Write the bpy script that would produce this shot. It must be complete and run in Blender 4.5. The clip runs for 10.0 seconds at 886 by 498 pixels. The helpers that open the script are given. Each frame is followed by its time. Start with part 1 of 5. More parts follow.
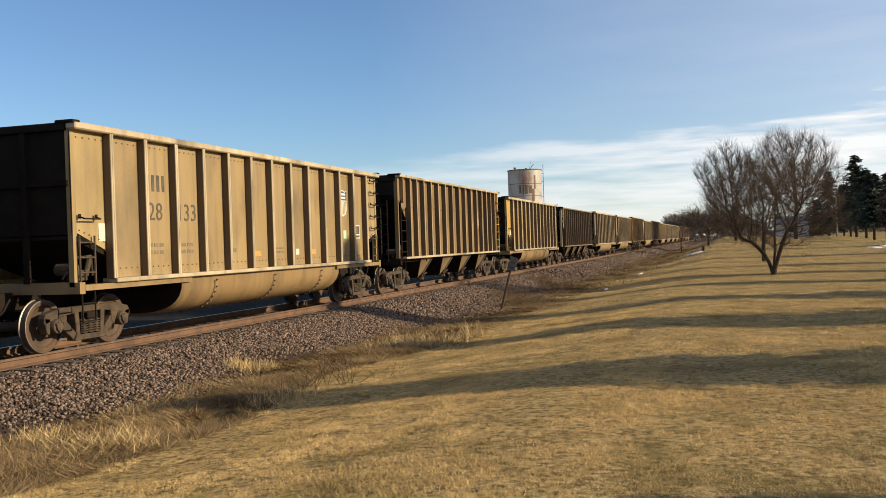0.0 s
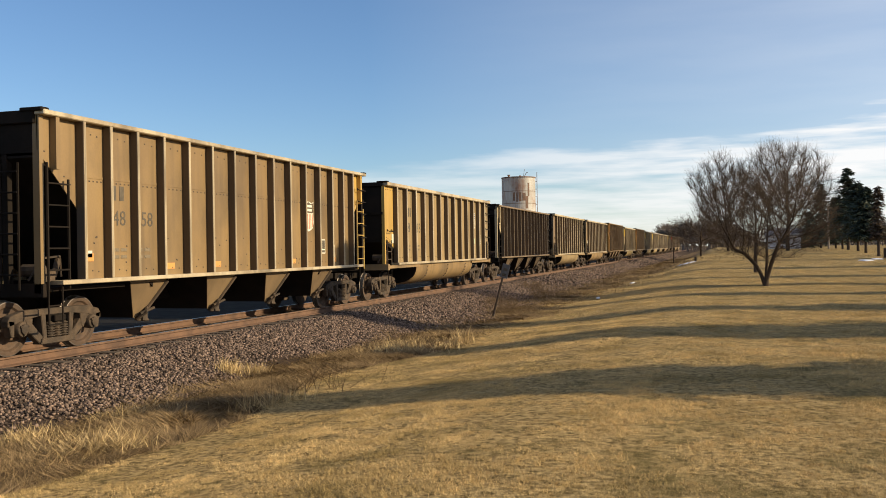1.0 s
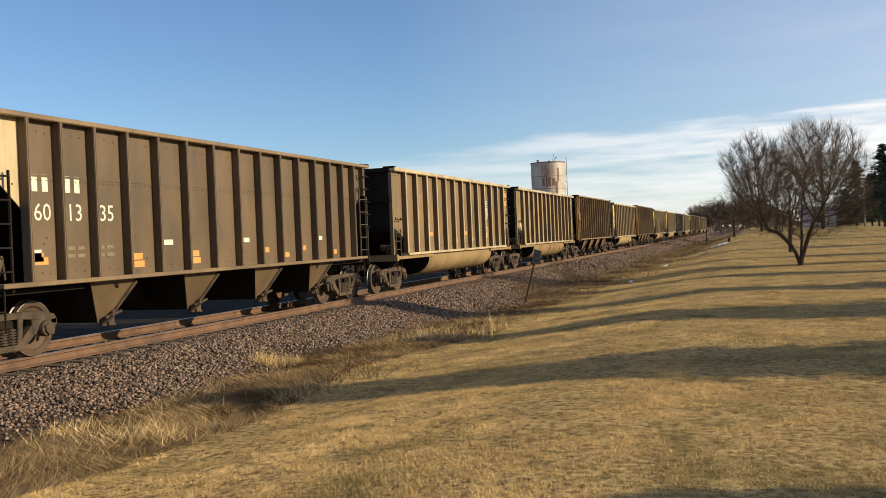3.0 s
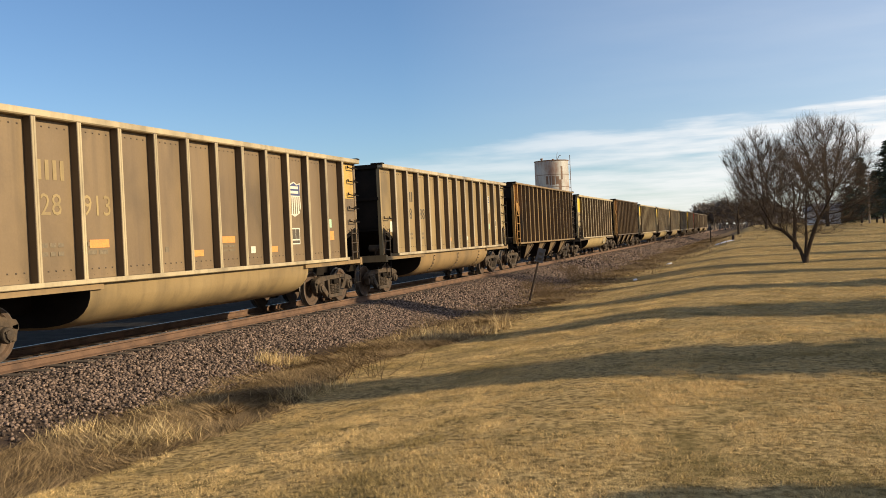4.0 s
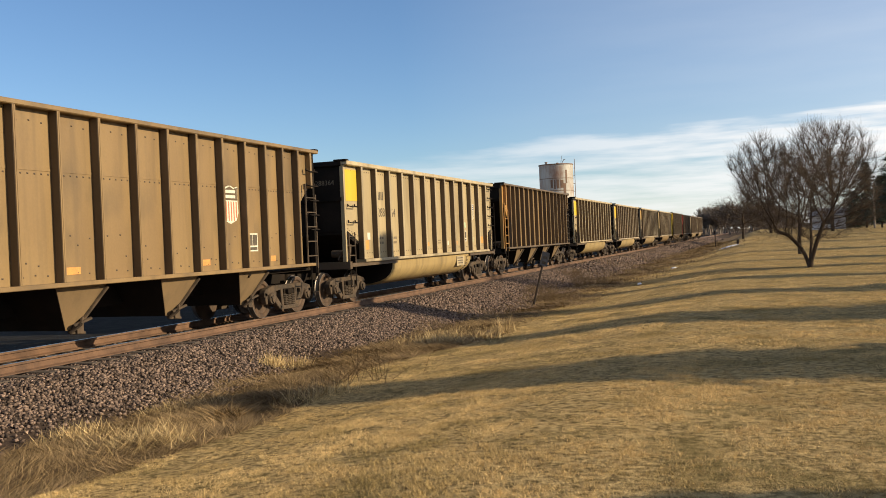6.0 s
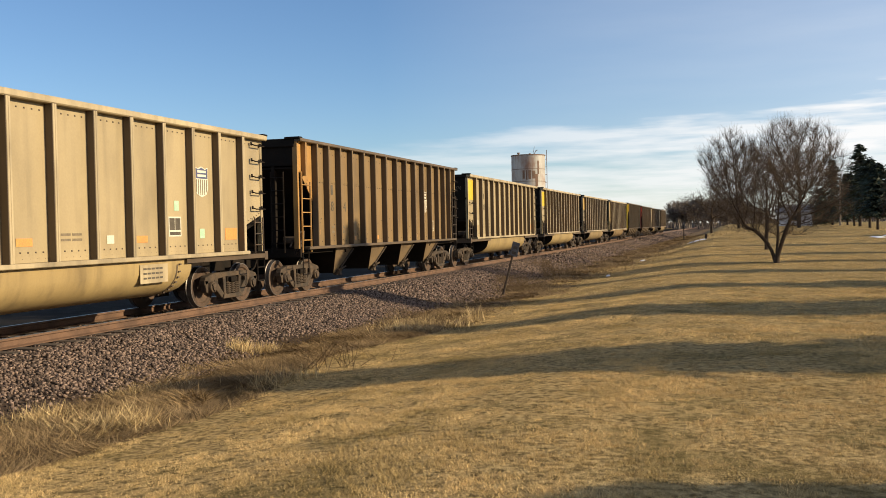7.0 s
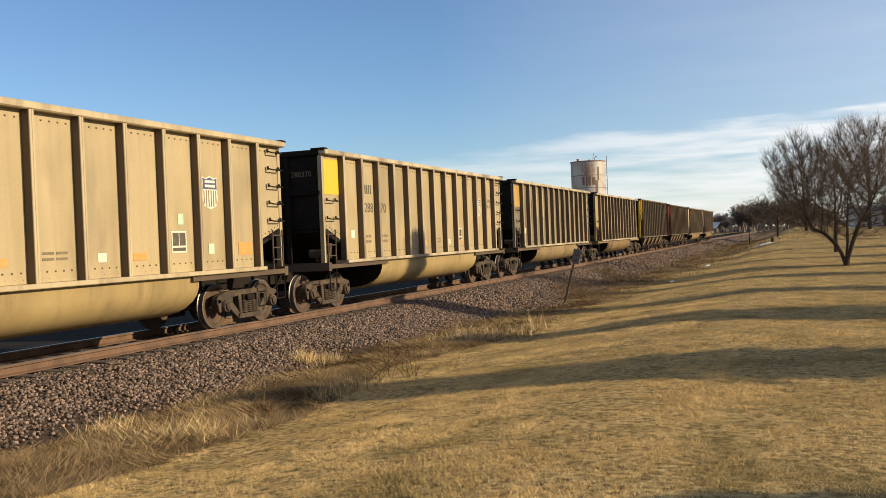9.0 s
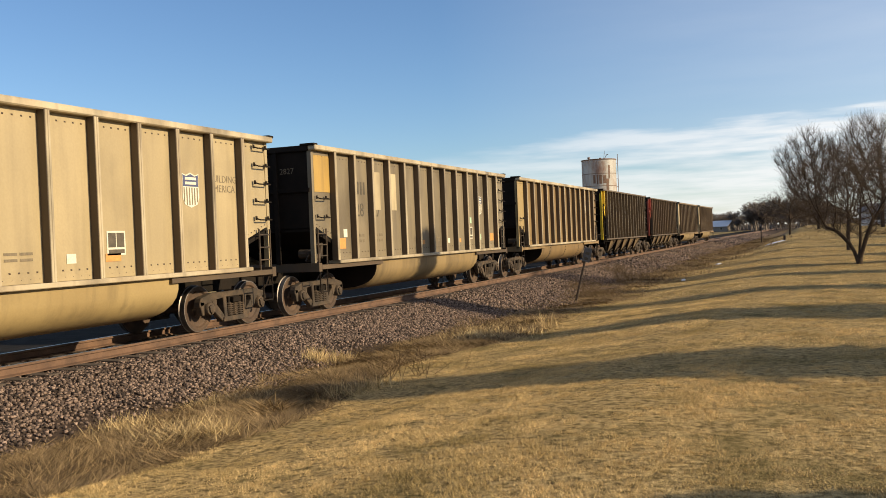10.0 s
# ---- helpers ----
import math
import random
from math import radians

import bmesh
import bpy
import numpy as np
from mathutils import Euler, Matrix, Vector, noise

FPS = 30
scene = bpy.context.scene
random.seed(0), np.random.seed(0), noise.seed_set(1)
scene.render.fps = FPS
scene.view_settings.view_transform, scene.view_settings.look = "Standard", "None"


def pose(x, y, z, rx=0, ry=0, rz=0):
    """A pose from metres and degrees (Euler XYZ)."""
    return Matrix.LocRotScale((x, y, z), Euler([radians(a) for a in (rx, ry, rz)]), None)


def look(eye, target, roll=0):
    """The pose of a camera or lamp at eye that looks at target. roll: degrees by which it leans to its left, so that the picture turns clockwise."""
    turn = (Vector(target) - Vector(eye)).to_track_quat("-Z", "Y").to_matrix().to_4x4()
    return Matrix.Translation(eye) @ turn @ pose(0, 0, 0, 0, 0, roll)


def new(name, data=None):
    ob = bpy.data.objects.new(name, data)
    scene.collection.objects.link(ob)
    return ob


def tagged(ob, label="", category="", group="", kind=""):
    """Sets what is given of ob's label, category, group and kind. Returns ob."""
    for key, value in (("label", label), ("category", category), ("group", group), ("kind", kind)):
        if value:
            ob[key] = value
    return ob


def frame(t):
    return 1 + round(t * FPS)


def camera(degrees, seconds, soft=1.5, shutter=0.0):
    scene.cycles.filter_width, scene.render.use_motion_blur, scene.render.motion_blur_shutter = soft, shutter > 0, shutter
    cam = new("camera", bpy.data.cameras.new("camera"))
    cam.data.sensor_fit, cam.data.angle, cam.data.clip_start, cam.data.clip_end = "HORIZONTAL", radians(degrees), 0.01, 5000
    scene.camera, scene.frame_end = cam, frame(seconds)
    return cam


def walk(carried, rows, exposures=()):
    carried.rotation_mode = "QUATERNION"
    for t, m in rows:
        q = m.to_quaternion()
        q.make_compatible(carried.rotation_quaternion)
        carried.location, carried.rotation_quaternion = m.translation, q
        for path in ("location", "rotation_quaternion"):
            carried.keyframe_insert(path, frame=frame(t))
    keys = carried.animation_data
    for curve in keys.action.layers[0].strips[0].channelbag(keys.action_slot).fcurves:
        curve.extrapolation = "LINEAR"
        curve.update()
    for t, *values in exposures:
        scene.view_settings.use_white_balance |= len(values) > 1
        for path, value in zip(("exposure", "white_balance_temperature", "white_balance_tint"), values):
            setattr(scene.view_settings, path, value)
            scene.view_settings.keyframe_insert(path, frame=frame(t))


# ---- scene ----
import collections

cam = camera(51.0, 10.0, soft=0.9)
PATH = [
    (0, pose(0, 0, 1.661, 89.67, 1.85, 16.97)),
    (0.5, pose(0, 0, 1.661, 89.81, 1.69, 17.31)),
    (1, pose(0, 0, 1.661, 90.03, 0.91, 16.53)),
    (1.5, pose(0, 0, 1.661, 90.40, 0.33, 15.32)),
    (2, pose(0, 0, 1.661, 90.19, 0.93, 16.51)),
    (2.5, pose(0, 0, 1.661, 89.50, 1.92, 18.01)),
    (4, pose(0, 0, 1.661, 89.27, 2.62, 18.66)),
    (4.5, pose(0, 0, 1.661, 89.40, 2.80, 18.93)),
    (5, pose(0, 0, 1.661, 89.54, 2.78, 19.03)),
    (6.5, pose(0, 0, 1.661, 89.32, 1.83, 18.39)),
    (7, pose(0, 0, 1.661, 88.71, 1.16, 17.13)),
    (7.5, pose(0, 0, 1.661, 88.94, 1.51, 18.84)),
    (8, pose(0, 0, 1.661, 89.39, 2.33, 20.35)),
    (8.5, pose(0, 0, 1.661, 89.36, 2.33, 20.33)),
    (9, pose(0, 0, 1.661, 89.38, 2.28, 20.84)),
    (9.5, pose(0, 0, 1.661, 89.42, 2.31, 21.19)),
    (10, pose(0, 0, 1.661, 89.32, 2.36, 21.50)),
]
walk(cam, PATH)

# ---------------------------------------------------------------- light
SUN_EL, SUN_AZ = 20.0, 8.0      # height over the horizon; turn from +x towards +y
sun_dir = Vector((math.cos(radians(SUN_AZ)) * math.cos(radians(SUN_EL)),
                  math.sin(radians(SUN_AZ)) * math.cos(radians(SUN_EL)), math.sin(radians(SUN_EL))))
sun = new("sun", bpy.data.lights.new("sun", "SUN"))
sun.data.energy, sun.data.angle, sun.data.color = 5.5, radians(0.6), (1.0, 0.81, 0.53)
sun.matrix_basis = look((40, 10, 60), Vector((40, 10, 60)) - sun_dir)

world = bpy.data.worlds.new("sky")
scene.world = world
world.use_nodes = True


def sky_nodes():
    nt = world.node_tree
    nt.nodes.clear()
    n, l = nt.nodes.new, nt.links.new
    out, bg, sky = n("ShaderNodeOutputWorld"), n("ShaderNodeBackground"), n("ShaderNodeTexSky")
    sky.sky_type, sky.sun_disc = "NISHITA", False
    sky.sun_elevation, sky.sun_rotation = radians(SUN_EL), radians(90 - SUN_AZ)
    sky.air_density, sky.dust_density, sky.ozone_density = 1.0, 0.0, 4.0
    co, sep = n("ShaderNodeTexCoord"), n("ShaderNodeSeparateXYZ")
    l(co.outputs["Generated"], sep.inputs[0])

    def m(op, a, b=None, c=None):
        q = n("ShaderNodeMath")
        q.operation = op
        for i, v in enumerate((a, b, c)):
            if v is None:
                continue
            if hasattr(v, "is_output"):
                l(v, q.inputs[i])
            else:
                q.inputs[i].default_value = v
        return q.outputs[0]

    def streak(sx, sz, scale, detail):
        mp, t = n("ShaderNodeMapping"), n("ShaderNodeTexNoise")
        mp.inputs["Scale"].default_value = (sx, sx, sz)
        mp.inputs["Rotation"].default_value = (0, radians(6), 0)
        l(co.outputs["Generated"], mp.inputs[0])
        l(mp.outputs[0], t.inputs["Vector"])
        t.inputs["Scale"].default_value, t.inputs["Detail"].default_value, t.inputs["Roughness"].default_value = scale, detail, 0.55
        return t.outputs["Fac"]

    soft, fine = streak(1, 7, 4.0, 5), streak(1, 12, 11.0, 6)
    # upper rim of the thin cloud: rises to the east
    rim = m("ADD", m("MULTIPLY", sep.outputs[0], 0.085), 0.128)
    rim = m("ADD", rim, m("MULTIPLY", m("SUBTRACT", soft, 0.5), 0.10))
    # unseen, beyond the lawn, the bank is thickened towards the sun to whiten shade
    rim = m("ADD", rim, m("MULTIPLY", m("MAXIMUM", m("SUBTRACT", sep.outputs[0], 0.22), 0.0), 0.3))
    inside = n("ShaderNodeMapRange")
    inside.interpolation_type = "SMOOTHSTEP"
    l(m("SUBTRACT", rim, sep.outputs[2]), inside.inputs[0])
    inside.inputs[1].default_value, inside.inputs[2].default_value = -0.004, 0.030
    body = n("ShaderNodeMapRange")
    l(m("ADD", m("MULTIPLY", soft, 0.6), m("MULTIPLY", fine, 0.5)), body.inputs[0])
    body.inputs[1].default_value, body.inputs[2].default_value = 0.34, 0.62
    east = n("ShaderNodeMapRange")
    l(sep.outputs[0], east.inputs[0])
    east.inputs[1].default_value, east.inputs[2].default_value, east.inputs[3].default_value, east.inputs[4].default_value = -0.55, 0.10, 0.15, 0.95
    cover = m("MULTIPLY", m("MULTIPLY", inside.outputs[0], body.outputs[0]), east.outputs[0])
    veil = n("ShaderNodeMapRange")
    l(sep.outputs[0], veil.inputs[0])
    veil.inputs[1].default_value, veil.inputs[2].default_value, veil.inputs[3].default_value, veil.inputs[4].default_value = -0.35, 0.25, 0.0, 0.36
    cover = m("MAXIMUM", cover, m("MULTIPLY", veil.outputs[0], m("ADD", 0.55, m("MULTIPLY", soft, 0.9))))
    mix = n("ShaderNodeMix")
    mix.data_type = "RGBA"
    l(cover, mix.inputs["Factor"])
    tint = n("ShaderNodeMix")
    tint.data_type, tint.blend_type = "RGBA", "MULTIPLY"
    tint.inputs["Factor"].default_value = 1.0
    l(sky.outputs[0], tint.inputs["A"])
    tint.inputs["B"].default_value = (1.02, 1.05, 1.12, 1)
    l(tint.outputs["Result"], mix.inputs["A"])
    mix.inputs["B"].default_value = (8.0, 7.95, 7.9, 1)
    l(mix.outputs["Result"], bg.inputs[0])
    bg.inputs[1].default_value = 0.105
    l(bg.outputs[0], out.inputs[0])


sky_nodes()
scene.view_settings.exposure = 0.26


# ---------------------------------------------------------------- materials
def mat(name, c1, c2, scale=3.0, rough=0.8, metal=0.0, bump=0.15, dark=None, dark_amount=0.5, dark_scale=1.5,
        stretch=(1, 1, 1), grain=40.0, coord="Object", island=0.0, per_object=0.0, streaks=0.0, gloss=0.5, speck=0.12):
    """Two colours mixed by noise at one scale, a stain colour at a second, fine relief, and spread from piece to piece."""
    mt = bpy.data.materials.new(name)
    mt.use_nodes = True
    nt = mt.node_tree
    n, l = nt.nodes.new, nt.links.new
    b = nt.nodes["Principled BSDF"]
    b.inputs["Roughness"].default_value, b.inputs["Metallic"].default_value = rough, metal
    b.inputs["Specular IOR Level"].default_value = gloss
    co, info, add = n("ShaderNodeTexCoord"), n("ShaderNodeObjectInfo"), n("ShaderNodeVectorMath")
    mul = n("ShaderNodeVectorMath")
    mul.operation = "MULTIPLY"
    l(info.outputs["Random"], mul.inputs[0])
    mul.inputs[1].default_value = (37, 53, 0.0)
    l(co.outputs[coord], add.inputs[0])
    l(mul.outputs[0], add.inputs[1])

    def tex(s, detail, st=(1, 1, 1)):
        mp, t = n("ShaderNodeMapping"), n("ShaderNodeTexNoise")
        mp.inputs["Scale"].default_value = st
        l(add.outputs[0], mp.inputs[0])
        l(mp.outputs[0], t.inputs["Vector"])
        t.inputs["Scale"].default_value, t.inputs["Detail"].default_value = s, detail
        return t.outputs["Fac"]

    def ramp(v, lo, hi, a=0.0, c=1.0):
        r = n("ShaderNodeMapRange")
        l(v, r.inputs[0])
        r.inputs[1].default_value, r.inputs[2].default_value, r.inputs[3].default_value, r.inputs[4].default_value = lo, hi, a, c
        return r.outputs[0]

    def mixc(f, a, c):
        q = n("ShaderNodeMix")
        q.data_type = "RGBA"
        for s, v in ((q.inputs["Factor"], f), (q.inputs["A"], a), (q.inputs["B"], c)):
            if hasattr(v, "is_output"):
                l(v, s)
            else:
                s.default_value = v if isinstance(v, float) else (*v, 1)
        return q.outputs["Result"]

    col = mixc(ramp(tex(scale, 5, stretch), 0.35, 0.65), c1, c2)
    if dark:
        col = mixc(ramp(tex(dark_scale, 7, stretch), 0.5, 0.68, 0.0, dark_amount), col, dark)
        if streaks:
            col = mixc(ramp(tex(5.0, 4, (1, 1, 0.06)), 0.5, 0.75, 0.0, streaks), col, dark)
    fine = tex(grain, 3)
    hsv = n("ShaderNodeHueSaturation")
    l(col, hsv.inputs["Color"])
    val = ramp(fine, 0.3, 0.7, 1 - speck, 1 + speck)
    for amount, src in ((island, "i"), (per_object, "o")):
        if amount:
            s = n("ShaderNodeNewGeometry").outputs["Random Per Island"] if src == "i" else info.outputs["Random"]
            k = n("ShaderNodeMath")
            k.operation = "MULTIPLY"
            l(val, k.inputs[0])
            l(ramp(s, 0, 1, 1 - amount, 1 + amount), k.inputs[1])
            val = k.outputs[0]
    l(val, hsv.inputs["Value"])
    l(hsv.outputs[0], b.inputs["Base Color"])
    if bump:
        bp = n("ShaderNodeBump")
        bp.inputs["Strength"].default_value, bp.inputs["Distance"].default_value = bump, 0.02
        l(fine, bp.inputs["Height"])
        l(bp.outputs[0], b.inputs["Normal"])
    return mt


def paint(name, c1, c2, dark=(0.06, 0.045, 0.03), amount=0.45, rough=0.55, streaks=0.35):
    c1, c2 = (tuple(0.83 * v for v in c) for c in (c1, c2))
    return mat(name, c1, c2, scale=0.9, rough=rough, bump=0.05, dark=dark, dark_amount=amount, dark_scale=1.1, stretch=(1, 1, 0.5),
               grain=25, per_object=0.07, streaks=streaks, speck=0.04)


TAN = paint("tan car paint", (0.36, 0.255, 0.12), (0.30, 0.21, 0.097))
PALE = paint("pale tan car paint", (0.46, 0.36, 0.20), (0.39, 0.305, 0.17), amount=0.25, streaks=0.2)
OCHRE = paint("ochre car paint", (0.29, 0.19, 0.08), (0.235, 0.15, 0.065))
BROWN = paint("brown car paint", (0.155, 0.105, 0.06), (0.115, 0.08, 0.045), amount=0.55)
UMBER = paint("dusty umber car paint", (0.245, 0.168, 0.088), (0.195, 0.133, 0.072), amount=0.45)
GREY = paint("grey tan car paint", (0.255, 0.205, 0.13), (0.215, 0.17, 0.105), amount=0.5)
ORANGE = paint("faded orange paint", (0.50, 0.27, 0.07), (0.42, 0.22, 0.06), amount=0.4)
YELLOW = paint("faded yellow paint", (0.58, 0.37, 0.085), (0.50, 0.31, 0.075), amount=0.3)
BRIGHT = paint("bright yellow paint", (0.74, 0.52, 0.03), (0.66, 0.455, 0.03), amount=0.08, streaks=0.08)
# shade on the ribs' sides is put into this darker brown
RIBSIDE = paint("brown rib paint with side shade", (0.13, 0.085, 0.045), (0.085, 0.055, 0.03), amount=0.3)
TUBTAN = paint("dusty tub paint", (0.335, 0.22, 0.098), (0.275, 0.18, 0.08))
SAND = paint("sandy yellow paint", (0.44, 0.32, 0.14), (0.37, 0.265, 0.115), amount=0.3)
CREAM = paint("cream paint", (0.56, 0.45, 0.27), (0.44, 0.35, 0.21), amount=0.4)
REDP = paint("faded red paint", (0.45, 0.08, 0.04), (0.38, 0.07, 0.04), amount=0.3)
RIM = paint("worn bare rim metal", (0.60, 0.50, 0.33), (0.40, 0.31, 0.195), amount=0.6)
# grimy near-black that also holds the shade of car ends, tub ends, chutes
GRIMESHADE = mat("grimy shaded end steel", (0.020, 0.014, 0.010), (0.011, 0.009, 0.007), scale=2, rough=0.9, dark=(0.013, 0.010, 0.008), bump=0.2, gloss=0.15)
TRUCK = mat("dusty cast steel", (0.085, 0.056, 0.033), (0.036, 0.025, 0.016), scale=5, rough=0.85, dark=(0.03, 0.025, 0.02), bump=0.4, grain=60)
WHEEL = mat("rusty wheel steel", (0.10, 0.058, 0.033), (0.052, 0.032, 0.020), scale=4, rough=0.7, metal=0.1, dark=(0.03, 0.02, 0.015), bump=0.2)
TREAD = mat("worn wheel tread", (0.22, 0.19, 0.165), (0.15, 0.13, 0.115), scale=8, rough=0.5, metal=0.8, bump=0.02)
RIVET = mat("dark rivet steel", (0.10, 0.07, 0.045), (0.07, 0.05, 0.035), scale=8, rough=0.7)
BLACKPAINT = mat("black stencil paint", (0.06, 0.05, 0.035), (0.10, 0.08, 0.055), scale=9, rough=0.7, bump=0)
FADED = mat("faded stencil paint", (0.14, 0.11, 0.07), (0.20, 0.155, 0.095), scale=14, rough=0.75, bump=0)
WHITEPAINT = mat("white stencil paint", (0.66, 0.62, 0.50), (0.55, 0.51, 0.40), scale=9, rough=0.7, bump=0)
BLUEPAINT = mat("blue emblem paint", (0.05, 0.06, 0.14), (0.07, 0.08, 0.15), scale=9, rough=0.6, bump=0)
REDSTRIPE = mat("red emblem paint", (0.50, 0.16, 0.08), (0.42, 0.13, 0.07), scale=9, rough=0.6, bump=0)
GREENDECAL = mat("pale green reflector", (0.42, 0.62, 0.40), (0.36, 0.55, 0.36), scale=9, rough=0.5, bump=0)
ORANGEDECAL = mat("orange reflector", (0.62, 0.28, 0.07), (0.52, 0.24, 0.07), scale=9, rough=0.6, bump=0)

RAILSIDE = mat("rusty rail side", (0.155, 0.086, 0.050), (0.10, 0.056, 0.034), scale=3, rough=0.85, dark=(0.07, 0.04, 0.026), bump=0.2)
RAILTOP = mat("worn rail head", (0.50, 0.46, 0.42), (0.40, 0.36, 0.32), scale=2, rough=0.33, metal=1.0, bump=0.02, stretch=(1, 0.1, 1))
TIE = mat("creosoted tie wood", (0.10, 0.075, 0.055), (0.06, 0.045, 0.035), scale=4, rough=0.9, stretch=(0.3, 6, 6), bump=0.5)
STONE = mat("granite ballast stone", (0.21, 0.148, 0.113), (0.06, 0.042, 0.033), scale=30, rough=0.85, bump=0.2, island=0.85, grain=90, gloss=0.3)
GRAVEL = mat("ballast bed", (0.08, 0.057, 0.043), (0.05, 0.036, 0.028), scale=18, rough=0.95, bump=0.8, dark=(0.03, 0.022, 0.02), dark_scale=40, grain=70, gloss=0.06)
LAWN = mat("dormant lawn", (0.50, 0.36, 0.163), (0.15, 0.106, 0.045), scale=13, rough=0.95, bump=1.4, dark=(0.12, 0.095, 0.035), dark_amount=0.65, dark_scale=0.9, grain=45, gloss=0.03)
BLADE = mat("dry grass blades", (0.74, 0.535, 0.25), (0.52, 0.37, 0.165), scale=0.6, rough=0.8, bump=0, dark=(0.22, 0.165, 0.058), dark_amount=0.7, dark_scale=0.8, island=0.45, gloss=0.12)
STRAW = mat("long bleached straw", (0.66, 0.50, 0.26), (0.46, 0.335, 0.16), scale=1.2, rough=0.75, bump=0, dark=(0.22, 0.15, 0.075), dark_amount=0.5, dark_scale=1.1, island=0.45, gloss=0.1)
MATTED = mat("matted brown straw", (0.31, 0.215, 0.108), (0.14, 0.095, 0.048), scale=1.0, rough=0.85, bump=0, dark=(0.065, 0.043, 0.023), dark_amount=0.8, dark_scale=0.9, island=0.65, gloss=0.05)
THATCH = mat("brown standing weeds", (0.27, 0.195, 0.115), (0.19, 0.135, 0.078), scale=1.0, rough=0.9, bump=0, dark=(0.13, 0.09, 0.05), dark_amount=0.6, dark_scale=0.8, island=0.4, gloss=0.06)
WEED = mat("brown weed thatch", (0.20, 0.14, 0.078), (0.125, 0.085, 0.046), scale=2.4, rough=0.95, bump=1.0, dark=(0.075, 0.052, 0.03), dark_amount=0.7, dark_scale=0.9, grain=50, gloss=0.06)
BARK = mat("grey brown bark", (0.085, 0.064, 0.047), (0.055, 0.042, 0.032), scale=8, rough=0.95, stretch=(2, 2, 0.4), bump=0.6, gloss=0.06)
TWIG = mat("fine twigs", (0.105, 0.077, 0.056), (0.07, 0.053, 0.04), scale=3, rough=0.95, bump=0, island=0.3, gloss=0.06)
# air haze over the far woods is put into this paler twig colour
HAZE_TWIG = mat("haze-paled distant twigs", (0.21, 0.175, 0.15), (0.165, 0.14, 0.12), scale=0.3, rough=1.0, bump=0, island=0.2, gloss=0.03)
NEEDLE = mat("spruce needles", (0.035, 0.05, 0.026), (0.022, 0.034, 0.02), scale=1.5, rough=0.8, bump=0, island=0.4)
SNOW = mat("old snow", (0.80, 0.82, 0.86), (0.70, 0.72, 0.76), scale=5, rough=0.7, bump=0.3)
SILO = mat("weathered white tank steel", (0.47, 0.45, 0.41), (0.36, 0.345, 0.31), scale=0.4, rough=0.55, dark=(0.22, 0.09, 0.04), dark_amount=0.9, dark_scale=0.5, stretch=(1, 1, 0.5), streaks=0.6, bump=0.05)
SEAM = mat("rusted tank seam", (0.20, 0.11, 0.07), (0.14, 0.09, 0.06), scale=2, rough=0.8)
HOUSEWALL = mat("white lap siding", (0.62, 0.62, 0.62), (0.55, 0.55, 0.56), scale=2, rough=0.7, bump=0.05)
BARN = mat("dull red siding", (0.16, 0.05, 0.035), (0.12, 0.04, 0.03), scale=2, rough=0.8)
ROOF = mat("weathered roof", (0.22, 0.21, 0.20), (0.16, 0.155, 0.15), scale=3, rough=0.85)
ROOFWHITE = mat("pale metal roof", (0.70, 0.70, 0.70), (0.6, 0.6, 0.6), scale=2, rough=0.45)
GLASSDARK = mat("dark window glass", (0.03, 0.035, 0.04), (0.02, 0.025, 0.03), scale=2, rough=0.1, bump=0)
POSTM = mat("rusted sign post", (0.045, 0.030, 0.022), (0.03, 0.021, 0.016), scale=7, rough=0.9)
SIGNM = mat("weathered grey sign", (0.13, 0.13, 0.13), (0.09, 0.09, 0.09), scale=7, rough=0.6)
POLE = mat("weathered pole wood", (0.24, 0.20, 0.16), (0.18, 0.15, 0.12), scale=5, rough=0.9, stretch=(3, 3, 0.3))
DARKSTRIP = mat("dark brown strip", (0.06, 0.045, 0.035), (0.04, 0.03, 0.025), scale=3, rough=0.5)
ROADM = mat("gravel drive", (0.24, 0.21, 0.17), (0.19, 0.165, 0.135), scale=2, rough=0.95, bump=0.4)


# ---------------------------------------------------------------- mesh helpers
def quad_box(bm, x0, x1, y0, y1, z0, z1):
    v = [bm.verts.new((x, y, z)) for x in (x0, x1) for y in (y0, y1) for z in (z0, z1)]
    for f in ((0, 1, 3, 2), (4, 6, 7, 5), (0, 4, 5, 1), (2, 3, 7, 6), (0, 2, 6, 4), (1, 5, 7, 3)):
        bm.faces.new([v[i] for i in f])


def soften(bm, w=0.012, seg=1):
    bmesh.ops.bevel(bm, geom=list(bm.edges), offset=w, segments=seg, affect="EDGES", clamp_overlap=True)


def rod(bm, a, b, r0, r1=None, n=6, cap=True):
    a, b = Vector(a), Vector(b)
    r1 = r0 if r1 is None else r1
    q = (b - a).to_track_quat("Z", "Y")
    rings = []
    for p, r in ((a, r0), (b, r1)):
        rings.append([bm.verts.new(p + q @ Vector((r * math.cos(i * math.tau / n), r * math.sin(i * math.tau / n), 0))) for i in range(n)])
    for i in range(n):
        bm.faces.new((rings[0][i], rings[0][(i + 1) % n], rings[1][(i + 1) % n], rings[1][i]))
    if cap:
        bm.faces.new(rings[0][::-1])
        bm.faces.new(rings[1])


def wire(bm, pts, r, n=5):
    for a, b in zip(pts, pts[1:]):
        rod(bm, a, b, r, n=n)


